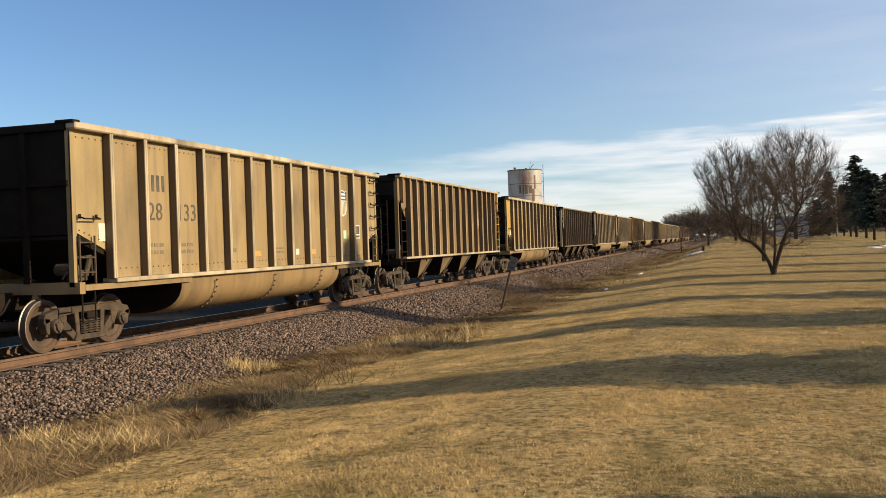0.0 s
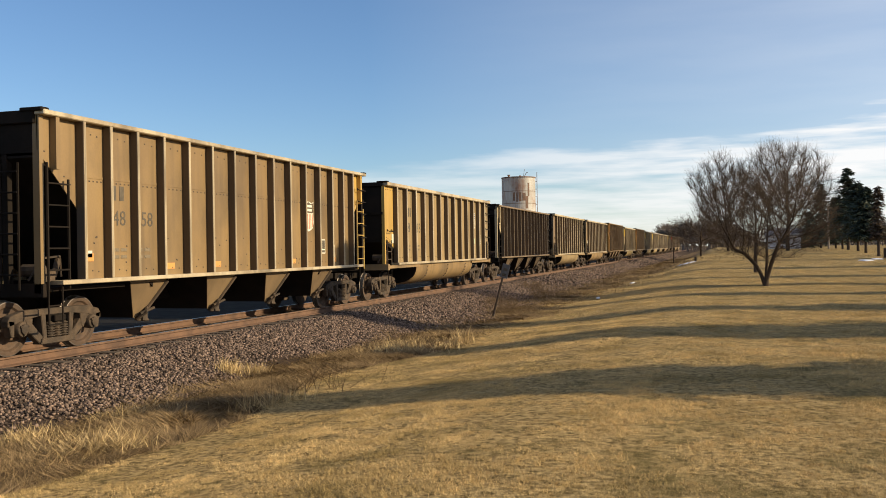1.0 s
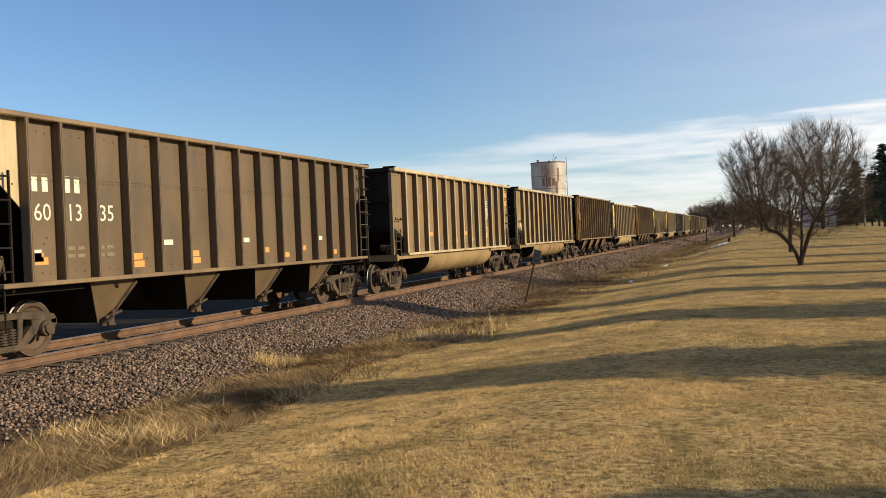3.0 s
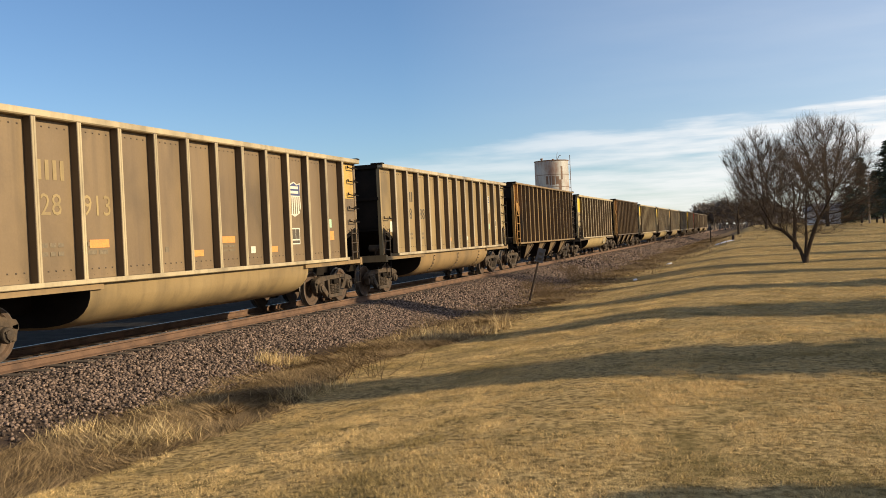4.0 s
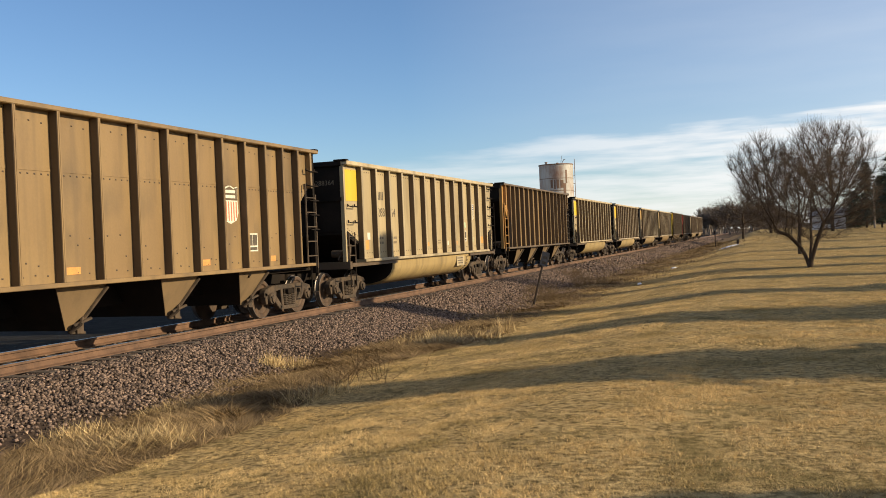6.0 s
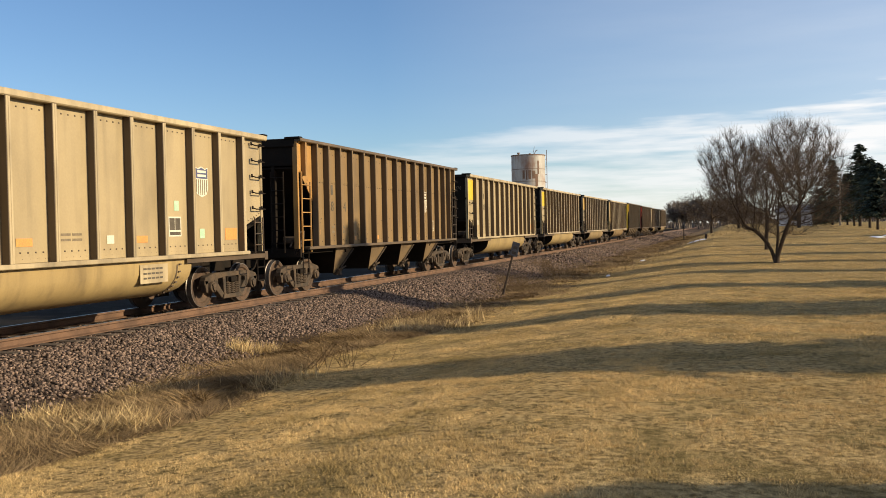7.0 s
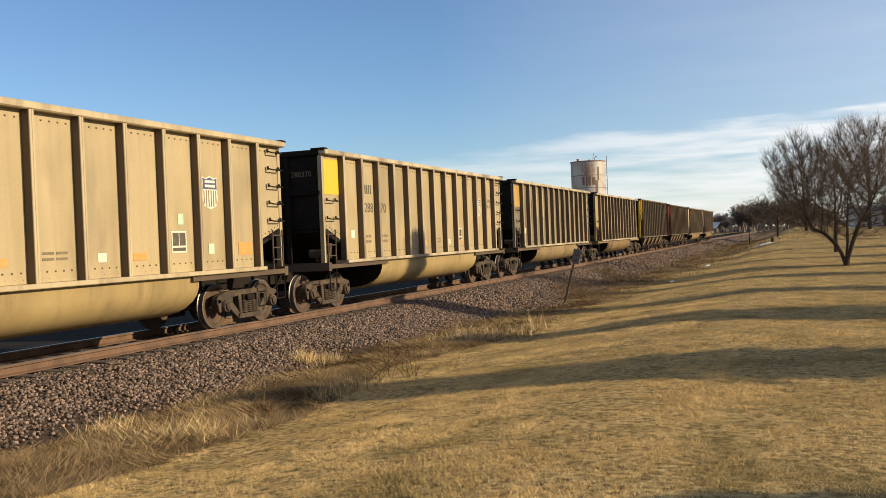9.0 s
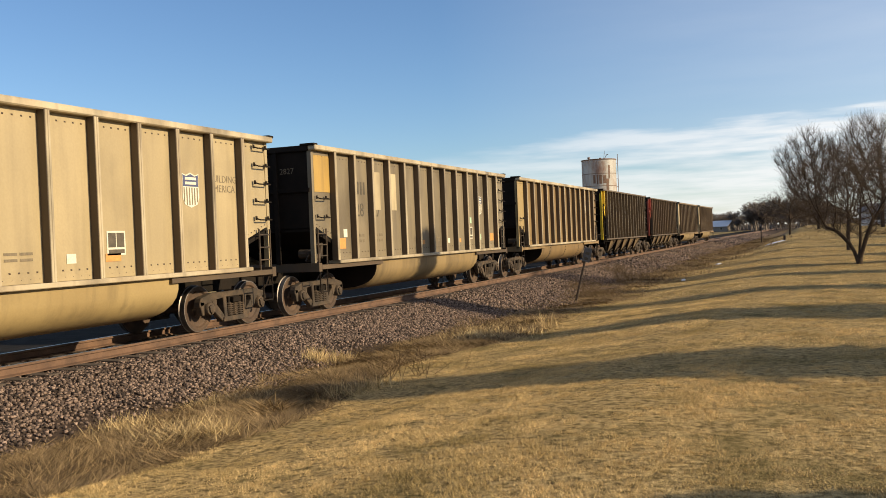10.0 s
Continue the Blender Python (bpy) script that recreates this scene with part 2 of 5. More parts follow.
def prism(bm, outline, axis, lo, hi):
    """An outline in the plane across the axis (x: (y, z); y: (x, z)), from lo to hi along it."""
    def at(p, h):
        return (h, p[0], p[1]) if axis == "x" else (p[0], h, p[1]) if axis == "y" else (p[0], p[1], h)
    a = [bm.verts.new(at(p, lo)) for p in outline]
    b = [bm.verts.new(at(p, hi)) for p in outline]
    bm.faces.new(a[::-1])
    bm.faces.new(b)
    k = len(outline)
    for i in range(k):
        bm.faces.new((a[i], a[(i + 1) % k], b[(i + 1) % k], b[i]))


def lathe(bm, profile, centre, n=24):
    """profile: (along x, radius) pairs, turned round the x axis through centre."""
    rings = []
    for x, r in profile:
        rings.append([bm.verts.new((centre[0] + x, centre[1] + r * math.cos(i * math.tau / n), centre[2] + r * math.sin(i * math.tau / n))) for i in range(n)])
    for p, q in zip(rings, rings[1:]):
        for i in range(n):
            bm.faces.new((p[i], p[(i + 1) % n], q[(i + 1) % n], q[i]))
    bm.faces.new(rings[0][::-1])
    bm.faces.new(rings[-1])


def mesh_of(bm, name, smooth=False):
    bmesh.ops.recalc_face_normals(bm, faces=bm.faces)
    me = bpy.data.meshes.new(name)
    bm.to_mesh(me)
    bm.free()
    if smooth:
        me.shade_smooth()
        me.set_sharp_from_angle(angle=radians(35))
    me.materials.append(None)
    return me


def put(name, me, material, parent=None, label="", m=None):
    """One mesh object; alike pieces share the mesh, and each has its own material slot."""
    ob = new(name, me)
    ob.material_slots[0].link = "OBJECT"
    ob.material_slots[0].material = material
    if parent:
        ob.parent = parent
    if m is not None:
        ob.matrix_basis = m
    if label:
        ob["label"] = label
    return ob


def part(name, bm, material, parent, label="", smooth=False):
    return put(name, mesh_of(bm, name, smooth), material, parent, label)


def soup(name, verts, faces, material, smooth=False):
    """A mesh straight from arrays: verts (n, 3), faces (m, 3)."""
    verts, faces = np.asarray(verts, np.float32), np.asarray(faces, np.int32)
    me = bpy.data.meshes.new(name)
    k = faces.shape[1]
    me.vertices.add(len(verts))
    me.vertices.foreach_set("co", verts.ravel())
    me.loops.add(faces.size)
    me.loops.foreach_set("vertex_index", faces.ravel())
    me.polygons.add(len(faces))
    me.polygons.foreach_set("loop_start", np.arange(0, faces.size, k, dtype=np.int32))
    me.polygons.foreach_set("loop_total", np.full(len(faces), k, np.int32))
    me.update()
    me.validate()
    if smooth:
        me.shade_smooth()
    me.materials.append(material)
    return new(name, me)


# ---------------------------------------------------------------- the ground
TRACK = -12.09          # the track's middle line, x


def step(a, b, v):
    t = np.clip((v - a) / (b - a), 0, 1)
    return t * t * (3 - 2 * t)


def height(x, y):
    """The ground's height: lawn, a shallow swale beside the bank of ballast, a rise far off."""
    x, y = np.asarray(x, float), np.asarray(y, float)
    lawn = -0.10 - 0.38 * step(-1.0, -6.5, x) - 0.12 * step(8, 25, y) * step(0, -6, x)
    bank = -0.22 - np.clip(np.abs(x - TRACK) - 1.75, 0, None) * (0.30 - 0.09 * step(17, 27, y))
    toe = -8.9
    z = np.where(x < -7.2, np.maximum(bank, -0.62), lawn)
    blend = step(-9.6, -6.6, x)
    z = np.where((x > -9.6) & (x < -6.6), np.maximum(bank, -0.75) * (1 - blend) + lawn * blend, z)
    z = z + 0.62 * step(45, 85, y) * step(-6, -0.5, x) + 0.25 * step(100, 190, y) * step(-6, 0, x)
    z = z - 0.12 * np.exp(-((y - 40.5 - 0.25 * x) / 0.8) ** 2) * step(-6.5, -5.5, x) * step(0.8, -0.5, x)
    z = z - 0.12 * np.exp(-((x + 6.62 - 0.3 * np.sin(y * 0.6 + 2)) / 0.30) ** 2) * step(14.5, 12, y) * (0.55 + 0.45 * np.sin(y * 1.9 + 0.6))
    return z + 0.03 * np.sin(x * 0.9 + 1) * np.sin(y * 0.55) * step(-7, -5, x)


def ground_z(x, y):
    return float(height(x, y))


def ground():
    xs = np.concatenate([[-3000, -1200, -500, -220, -110, -60, -40, -28, -20], np.arange(-17, 6.01, 0.2), np.arange(6.5, 20, 1.0), [22, 26, 32, 40, 55, 80, 120, 200, 400, 1000, 3000]])
    ys = np.concatenate([[-3000, -900, -300, -100, -50, -25, -12, -6], np.arange(-3, 50, 0.35), np.arange(50, 110, 1.5), np.arange(110, 220, 6), [240, 280, 340, 420, 600, 1000, 2000, 4000]])
    X, Y = np.meshgrid(xs, ys, indexing="ij")
    Z = height(X, Y)
    v = np.stack([X, Y, Z], -1).reshape(-1, 3)
    a = np.arange(len(xs) - 1)[:, None] * len(ys) + np.arange(len(ys) - 1)[None, :]
    f = np.stack([a, a + len(ys), a + len(ys) + 1, a + 1], -1).reshape(-1, 4)
    ob = soup("ground", v, f, LAWN, smooth=True)
    # gravel below the track, thatch along the swale
    ob.data.materials.append(GRAVEL)
    ob.data.materials.append(WEED)
    cx = v[f].mean(1)
    edge = -8.75 + 0.35 * np.sin(cx[:, 1] * 0.8) + 0.2 * np.sin(cx[:, 1] * 2.3) + 1.0 * step(17, 27, cx[:, 1]) - 0.5 * step(50, 80, cx[:, 1])
    lip = -6.3 + 0.3 * np.sin(cx[:, 1] * 0.6 + 2) + 2.4 * step(42, 95, cx[:, 1])
    idx = np.where((cx[:, 0] < edge) & (cx[:, 0] > -16.5), 1, np.where((cx[:, 0] < lip) & (cx[:, 0] > -16.6), 2, 0))
    ob.data.polygons.foreach_set("material_index", idx.astype(np.int32))
    return tagged(ob, "dormant tan lawn running down to a weedy swale and gravel bank", "ground", kind="structure")


ground()


# ---------------------------------------------------------------- the track
def track():
    root = tagged(new("railway_track"), "rusty steel rails on wooden ties in ballast", "railway track", kind="structure")
    root.location = (TRACK, 0, 0)
    half = [(-0.037, 0), (0.037, 0), (0.039, -0.035), (0.012, -0.05), (0.010, -0.135), (0.075, -0.155), (0.075, -0.172), (-0.075, -0.172), (-0.075, -0.155), (-0.010, -0.135), (-0.012, -0.05), (-0.039, -0.035)]
    for sx in (-0.755, 0.755):
        bm = bmesh.new()
        prism(bm, [(sx + a, b) for a, b in half], "y", -120, 1500)
        rail = part("rail", bm, RAILSIDE, root, "rusty brown steel rail with a worn bright head")
        bm = bmesh.new()
        prism(bm, [(sx - 0.027, 0.0015), (sx + 0.027, 0.0015), (sx + 0.027, -0.004), (sx - 0.027, -0.004)], "y", -120, 1500)
        part("rail_head", bm, RAILTOP, rail, "polished running surface")
    return root


TRACK_ROOT = track()


# ---------------------------------------------------------------- railway cars
LENGTH = 16.26
CACHE = {}


def cached(key, build, smooth=False):
    if key not in CACHE:
        bm = bmesh.new()
        build(bm)
        CACHE[key] = mesh_of(bm, key, smooth)
    return CACHE[key]


def b_side_frame(bm):
    """A cast truck side: arched top, sloped tension arms, window and spring pocket."""
    w0, w1 = -0.075, 0.075
    prism(bm, [(-1.17, 0.60), (-1.12, 0.68), (-0.78, 0.76), (0.78, 0.76), (1.12, 0.68), (1.17, 0.60), (1.17, 0.50), (0.80, 0.62), (0.30, 0.66), (-0.30, 0.66), (-0.80, 0.62), (-1.17, 0.50)], "x", w0, w1)
    for s in (-1, 1):
        prism(bm, [(s * 0.98, 0.62), (s * 0.74, 0.66), (s * 0.30, 0.24), (s * 0.42, 0.17)][::s], "x", w0 + 0.01, w1 - 0.01)
        prism(bm, [(s * 0.42, 0.68), (s * 0.30, 0.68), (s * 0.27, 0.22), (s * 0.36, 0.20)][::s], "x", w0 - 0.01, w1 + 0.01)
        prism(bm, [(s * 1.17, 0.62), (s * 1.10, 0.34), (s * 1.03, 0.33), (s * 1.02, 0.60)][::s], "x", w0, w1)
        prism(bm, [(s * 0.78, 0.62), (s * 0.70, 0.36), (s * 0.62, 0.40), (s * 0.60, 0.62)][::s], "x", w0, w1)
    prism(bm, [(-0.44, 0.16), (-0.40, 0.26), (0.40, 0.26), (0.44, 0.16)], "x", w0 - 0.02, w1 + 0.03)
    soften(bm, 0.012)


def b_springs(bm):
    prof = [(0.26, 0.03)]
    for k in range(6):
        z = 0.275 + k * 0.042
        prof += [(z, 0.052), (z + 0.007, 0.08), (z + 0.022, 0.08), (z + 0.03, 0.052)]
    prof.append((0.535, 0.03))
    rings = [[bm.verts.new((0.05 + r * math.cos(i * math.tau / 10), r * math.sin(i * math.tau / 10), z)) for i in range(10)] for z, r in prof]
    for p, q in zip(rings, rings[1:]):
        for i in range(10):
            bm.faces.new((p[i], p[(i + 1) % 10], q[(i + 1) % 10], q[i]))
    bm.faces.new(rings[0][::-1])
    bm.faces.new(rings[-1])


def b_bolster(bm):
    quad_box(bm, -1.06, 1.06, -0.20, 0.20, 0.52, 0.66)
    quad_box(bm, -1.14, -1.0, -0.14, 0.14, 0.53, 0.64)
    quad_box(bm, 1.0, 1.14, -0.14, 0.14, 0.53, 0.64)
    rod(bm, (0, 0, 0.66), (0, 0, 0.80), 0.2, n=14)
    soften(bm, 0.012)


def b_bearing(bm):
    lathe(bm, [(-0.12, 0.12), (0.06, 0.135), (0.09, 0.12), (0.10, 0.085), (0.13, 0.08), (0.14, 0.05)], (0, 0, 0), 14)
    for i in range(3):
        a = i * math.tau / 3 + 0.5
        rod(bm, (0.10, 0.085 * math.cos(a), 0.085 * math.sin(a)), (0.125, 0.085 * math.cos(a), 0.085 * math.sin(a)), 0.022, n=6)


WHEEL_R = 0.457


def b_wheels(bm):
    for s in (-1, 1):
        lathe(bm, [(s * a, r) for a, r in ((0.685, 0.10), (0.69, 0.14), (0.705, 0.30), (0.69, 0.36), (0.69, 0.478), (0.715, 0.482), (0.728, 0.462))], (0, 0, 0), 30)
        lathe(bm, [(s * a, r) for a, r in ((0.728, 0.462), (0.828, 0.455), (0.832, 0.44), (0.826, 0.372), (0.795, 0.345), (0.775, 0.26), (0.80, 0.14), (0.84, 0.125), (0.845, 0.09))], (0, 0, 0), 30)
    rod(bm, (-1.12, 0, 0), (1.12, 0, 0), 0.085, n=12)


WHEELSETS = {-1: [], 1: []}


def truck(car, y):
    bolster = put("truck", cached("bolster", b_bolster), GRIMESHADE, car, "four-wheel freight truck of dusty cast steel", pose(0, y, 0))
    for s in (-1, 1):
        put("side_frame", cached("side_frame", b_side_frame), TRUCK, bolster, m=pose(s * 1.0, 0, 0))
        for y2 in (-0.17, 0.0, 0.17):
            put("spring", cached("spring", b_springs, True), TRUCK, bolster, m=pose(s * 1.0, y2, 0, 0, 0, 0 if s > 0 else 180))
        for e in (-1, 1):
            put("bearing_cap", cached("bearing", b_bearing, True), TRUCK, bolster, m=pose(s * 1.04, e * 0.889, WHEEL_R, 0, 0, 0 if s > 0 else 180))
    for e in (-1, 1):
        ws = put("wheelset", cached("wheels", b_wheels, True), WHEEL, bolster, "rust-brown wheelset with bright treads", pose(0, e * 0.889, WHEEL_R))
        if len(ws.data.materials) == 1:
            ws.data.materials[0] = WHEEL
            ws.data.materials.append(TREAD)
            for f in ws.data.polygons:
                if math.hypot(f.center.y, f.center.z) > 0.443 and abs(f.center.x) > 0.72:
                    f.material_index = 1
        WHEELSETS[e].append(ws)
    return bolster


def b_coupler(bm):
    quad_box(bm, -0.16, 0.16, 0.55, 2.6, 0.72, 1.05)
    quad_box(bm, -0.09, 0.09, 0.10, 0.60, 0.78, 0.96)
    quad_box(bm, -0.16, 0.10, -0.07, 0.14, 0.74, 1.00)
    rod(bm, (0.10, 0.03, 0.72), (0.10, 0.03, 1.02), 0.06, n=8)
    soften(bm, 0.015)


def b_stirrup(bm):
    """A hanging step: two straps and a tread."""
    wire(bm, [(1.52, 0.0, 1.14), (1.52, 0.0, 0.52), (1.52, 0.34, 0.52), (1.52, 0.34, 1.14)], 0.016)
    wire(bm, [(1.52, 0.0, 0.83), (1.52, 0.34, 0.83)], 0.014)


def b_grab(bm):
    wire(bm, [(1.50, 0.0, 0.0), (1.585, 0.0, -0.03), (1.585, 0.44, -0.03), (1.50, 0.44, 0.0)], 0.015)
    quad_box(bm, 1.485, 1.50, -0.03, 0.03, -0.03, 0.05)
    quad_box(bm, 1.485, 1.50, 0.41, 0.47, -0.03, 0.05)


def b_rib(z0, z1, w, x0, x1):
    def f(bm):
        v = w / 2
        prism(bm, [(x0, -v), (x1, -v), (x1, v), (x0, v)], "z", z0, z1)
        bmesh.ops.bevel(bm, geom=[e for e in bm.edges if abs(e.verts[0].co.z - e.verts[1].co.z) > 1], offset=0.008, segments=1, affect="EDGES")
    return f


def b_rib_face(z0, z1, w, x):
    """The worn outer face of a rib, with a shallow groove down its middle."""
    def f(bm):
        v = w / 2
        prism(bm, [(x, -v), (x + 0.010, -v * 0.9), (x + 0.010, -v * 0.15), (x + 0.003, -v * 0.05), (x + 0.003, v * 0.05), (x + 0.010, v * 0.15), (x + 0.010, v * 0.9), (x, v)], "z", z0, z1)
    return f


def rivet_rows(bm, spots, x):
    for y, z in spots:
        r = 0.019
        v = [bm.verts.new((x, y + a * r, z + b * r)) for a, b in ((-1, -0.6), (1, -0.6), (1, 0.8), (-1, 0.8))]
        t = bm.verts.new((x + 0.016, y, z))
        for i in range(4):
            bm.faces.new((v[i], v[(i + 1) % 4], t))


def lettering(text, size, material, car, x, y, z, label="", stretch=1.0, name="lettering"):
    """Built-in type on a car's side, read from +x; y, z: the lower left corner seen from outside."""
    key = f"type {text} {size} {stretch}"
    if key not in CACHE:
        cu = bpy.data.curves.new(key, "FONT")
        cu.body, cu.size, cu.extrude, cu.resolution_u, cu.align_x, cu.space_line = text, size, 0.002, 2, "LEFT", 0.95
        ob = bpy.data.objects.new(key, cu)
        me = bpy.data.meshes.new_from_object(ob)
        bpy.data.objects.remove(ob)
        me.transform(Matrix.Diagonal((1, stretch, 1, 1)))
        me.materials.clear()
        me.materials.append(None)
        CACHE[key] = me
    return tagged(put(name, CACHE[key], material, car, label, pose(x, y, z, 90, 0, 90)), kind="stuff")


def b_bars(cols, w, h, gap):
    """Plain bars in the place of letters."""
    def f(bm):
        for i in range(cols):
            quad_box(bm, 0, 0.004, i * (w + gap), i * (w + gap) + w, 0, h)
    return f


def bars(car, x, y, z, cols, w, h, gap, material, rows=1, pitch=0.0, name="stencil_line"):
    for r in range(rows):
        tagged(put(name, cached(f"bars {cols} {w} {h} {gap}", b_bars(cols, w, h, gap)), material, car, m=pose(x, y, z - r * pitch)), kind="stuff")


def b_plate(w, h):
    def f(bm):
        quad_box(bm, 0, 0.005, 0, w, 0, h)
    return f


def plate(name, car, x, y, z, w, h, material, label=""):
    return put(name, cached(f"plate {w} {h}", b_plate(w, h)), material, car, label, pose(x, y, z))


def b_shield(k):
    def f(bm):
        w, h = 0.50 * k, 0.62 * k
        prism(bm, [(-w, h), (-w * 0.55, h * 0.9), (0, h * 1.05), (w * 0.55, h * 0.9), (w, h), (w * 0.93, h * 0.5), (w, -h * 0.45), (w * 0.75, -h * 0.85), (0, -h * 1.05), (-w * 0.75, -h * 0.85), (-w, -h * 0.45), (-w * 0.93, h * 0.5)], "x", 0, 0.004)
    return f


def b_shield_top(k):
    def f(bm):
        w, h = 0.50 * k, 0.62 * k
        prism(bm, [(-w * 0.93, h * 0.93), (-w * 0.5, h * 0.83), (0, h * 0.97), (w * 0.5, h * 0.83), (w * 0.93, h * 0.93), (w * 0.88, h * 0.5), (w * 0.92, 0.22 * h), (-w * 0.92, 0.22 * h), (-w * 0.88, h * 0.5)], "x", 0.004, 0.007)
    return f


def b_shield_stripes(k):
    def f(bm):
        w, h = 0.50 * k, 0.62 * k
        for i in range(6):
            y = -w * 0.86 + i * w * 0.31
            quad_box(bm, 0.004, 0.007, y, y + w * 0.13, -h * (0.7 if i in (0, 5) else 0.88), h * 0.16)
    return f


def shield(car, x, y, z, k, field, top, stripe):
    s = put("emblem", cached(f"shield {k}", b_shield(k)), field, car, "plain shield emblem with vertical stripes", pose(x, y, z))
    put("emblem_band", cached(f"shield_top {k}", b_shield_top(k)), top, s)
    put("emblem_stripes", cached(f"shield_str {k}", b_shield_stripes(k)), stripe, s)
    for i in (0, 1):
        put("emblem_bar", cached(f"ebar {k}", b_plate(0.66 * k, 0.10 * k)), field, s, m=pose(0.004, -0.33 * k, (0.38 - 0.17 * i) * k))


def info_block(car, x, y, z):
    p = plate("data_panel", car, x, y + 0.04, z + 0.1, 0.44, 0.40, WHITEPAINT, "white-framed black data stencil")
    for dy in (0.03, 0.23):
        put("data_field", cached("field", b_plate(0.18, 0.24)), BLACKPAINT, p, m=pose(0.003, dy, 0.13))
    put("data_field", cached("field2", b_plate(0.38, 0.065)), BLACKPAINT, p, m=pose(0.003, 0.03, 0.03))


def common(car, frame_material):
    """Running gear, couplers and brake fittings, alike on all cars."""
    for y in (1.80, LENGTH - 1.80):
        truck(car, y)
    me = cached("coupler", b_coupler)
    put("coupler", me, GRIMESHADE, car)
    put("coupler", me, GRIMESHADE, car, m=pose(0, LENGTH, 0, 0, 0, 180))

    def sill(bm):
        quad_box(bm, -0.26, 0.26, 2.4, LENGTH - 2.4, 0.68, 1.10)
    put("centre_sill", cached("centre_sill", sill), GRIMESHADE, car)

    def hose(bm):
        wire(bm, [(0.45, 0.55, 0.95), (0.48, 0.35, 0.75), (0.44, 0.15, 0.62), (0.30, 0.02, 0.68)], 0.025)
    put("air_hose", cached("hose", hose), GRIMESHADE, car)
    put("air_hose", cached("hose", hose), GRIMESHADE, car, m=pose(0, LENGTH, 0, 0, 0, 180))


# ---- bathtub gondola: ribbed side, round tubs below the sill
G0, G1, GTOP, NB = 0.945, LENGTH - 0.945, 3.94, 14
BAY = (G1 - G0) / NB
GB = G0 - 0.09          # the bays are counted from here: the first is shorter, the last longer
B0, B1 = BAY - 0.09, BAY + 0.09
XS, XR = 1.44, 1.60


def b_gon_panel(bm):
    quad_box(bm, XS - 0.02, XS, 0, BAY, 1.22, 3.84)
    quad_box(bm, XS, XS + 0.012, 0.09, BAY - 0.09, 1.24, 1.33)


def b_gon_end_panel(bm):
    prism(bm, [(0, 3.84), (0, 2.02), (0.14, 2.04), (B0, 1.72), (B0, 3.84)], "x", XS - 0.02, XS)


def b_gon_end_panel_far(bm):
    prism(bm, [(0, 3.84), (0, 1.72), (B1 - 0.14, 2.04), (B1, 2.02), (B1, 3.84)], "x", XS - 0.02, XS)


def b_gon_farside(bm):
    quad_box(bm, -XS, -XS + 0.02, G0 + BAY, G1 - BAY, 1.22, 3.84)
    for o in ([(G0, 3.84), (G0, 2.02), (G0 + BAY, 1.72), (G0 + BAY, 3.84)], [(G1, 3.84), (G1, 2.02), (G1 - BAY, 1.72), (G1 - BAY, 3.84)]):
        prism(bm, o, "x", -XS, -XS + 0.02)


def b_gon_chord(bm):
    for s in (-1, 1):
        a, b = sorted((s * (XS - 0.05), s * XR))
        quad_box(bm, a, b, G0 - 0.03, G1 + 0.03, 3.82, GTOP)
    soften(bm, 0.02)


def b_end_chord(bm):
    y = G0 - 0.06
    quad_box(bm, -XS + 0.05, XS - 0.05, y, y + 0.14, 3.80, GTOP - 0.004)
    for s in (-1, 1):
        quad_box(bm, s * 1.40 - 0.19, s * 1.40 + 0.19, y - 0.02, y + 0.18, GTOP - 0.02, GTOP + 0.035)
    soften(bm, 0.015)


def b_gon_sill(bm):
    for s in (-1, 1):
        a, b = sorted((s * 1.30, s * 1.625))
        quad_box(bm, a, b, G0 + BAY - 0.08, G1 - BAY + 0.08, 1.155, 1.235)
    soften(bm, 0.012)


def b_gon_sill_lower(bm):
    for s in (-1, 1):
        a, b = sorted((s * 1.28, s * 1.56))
        quad_box(bm, a, b, G0 + 0.13, 4.4, 1.05, 1.15)
    quad_box(bm, -1.56, 1.56, G0, G0 + 0.14, 1.00, 1.20)


def b_gon_end(bm):
    """End wall and the slope sheet that falls inwards below it."""
    for y, s in ((G0 + 0.02, 1),):
        lo, hi = sorted((y, y + s * 0.03))
        quad_box(bm, -XS + 0.02, XS - 0.02, lo, hi, 2.0, 3.82)
        prism(bm, [(y, 2.02), (y + s * 2.4, 1.20), (y + s * 2.4, 1.14), (y, 1.94)][::s], "x", -XS + 0.03, XS - 0.03)


def b_end_stake(bm):
    quad_box(bm, -0.05, 0.05, G0 - 0.05, G0 + 0.022, 1.19, 3.80)


def b_end_belt(bm):
    quad_box(bm, -XS + 0.05, XS - 0.05, G0 - 0.035, G0 + 0.022, 2.86, 2.95)


def b_gon_floor(bm):
    quad_box(bm, -XS + 0.02, XS - 0.02, G0 + 2.4, G1 - 2.4, 1.15, 1.19)


def b_corner(bm):
    quad_box(bm, XS - 0.09, XS + 0.015, -0.05, 0.05, 1.12, 3.83)


TUB0 = 4.14


def tub_ring(bm, y, k, n=16):
    ring = []
    for i in range(n + 1):
        a = math.pi * i / n
        cx, cz = math.cos(a), math.sin(a)
        ring.append(bm.verts.new((1.50 * math.copysign(abs(cx) ** 0.62, cx), y, 1.15 - 0.79 * k * abs(cz) ** 0.72)))
    return ring


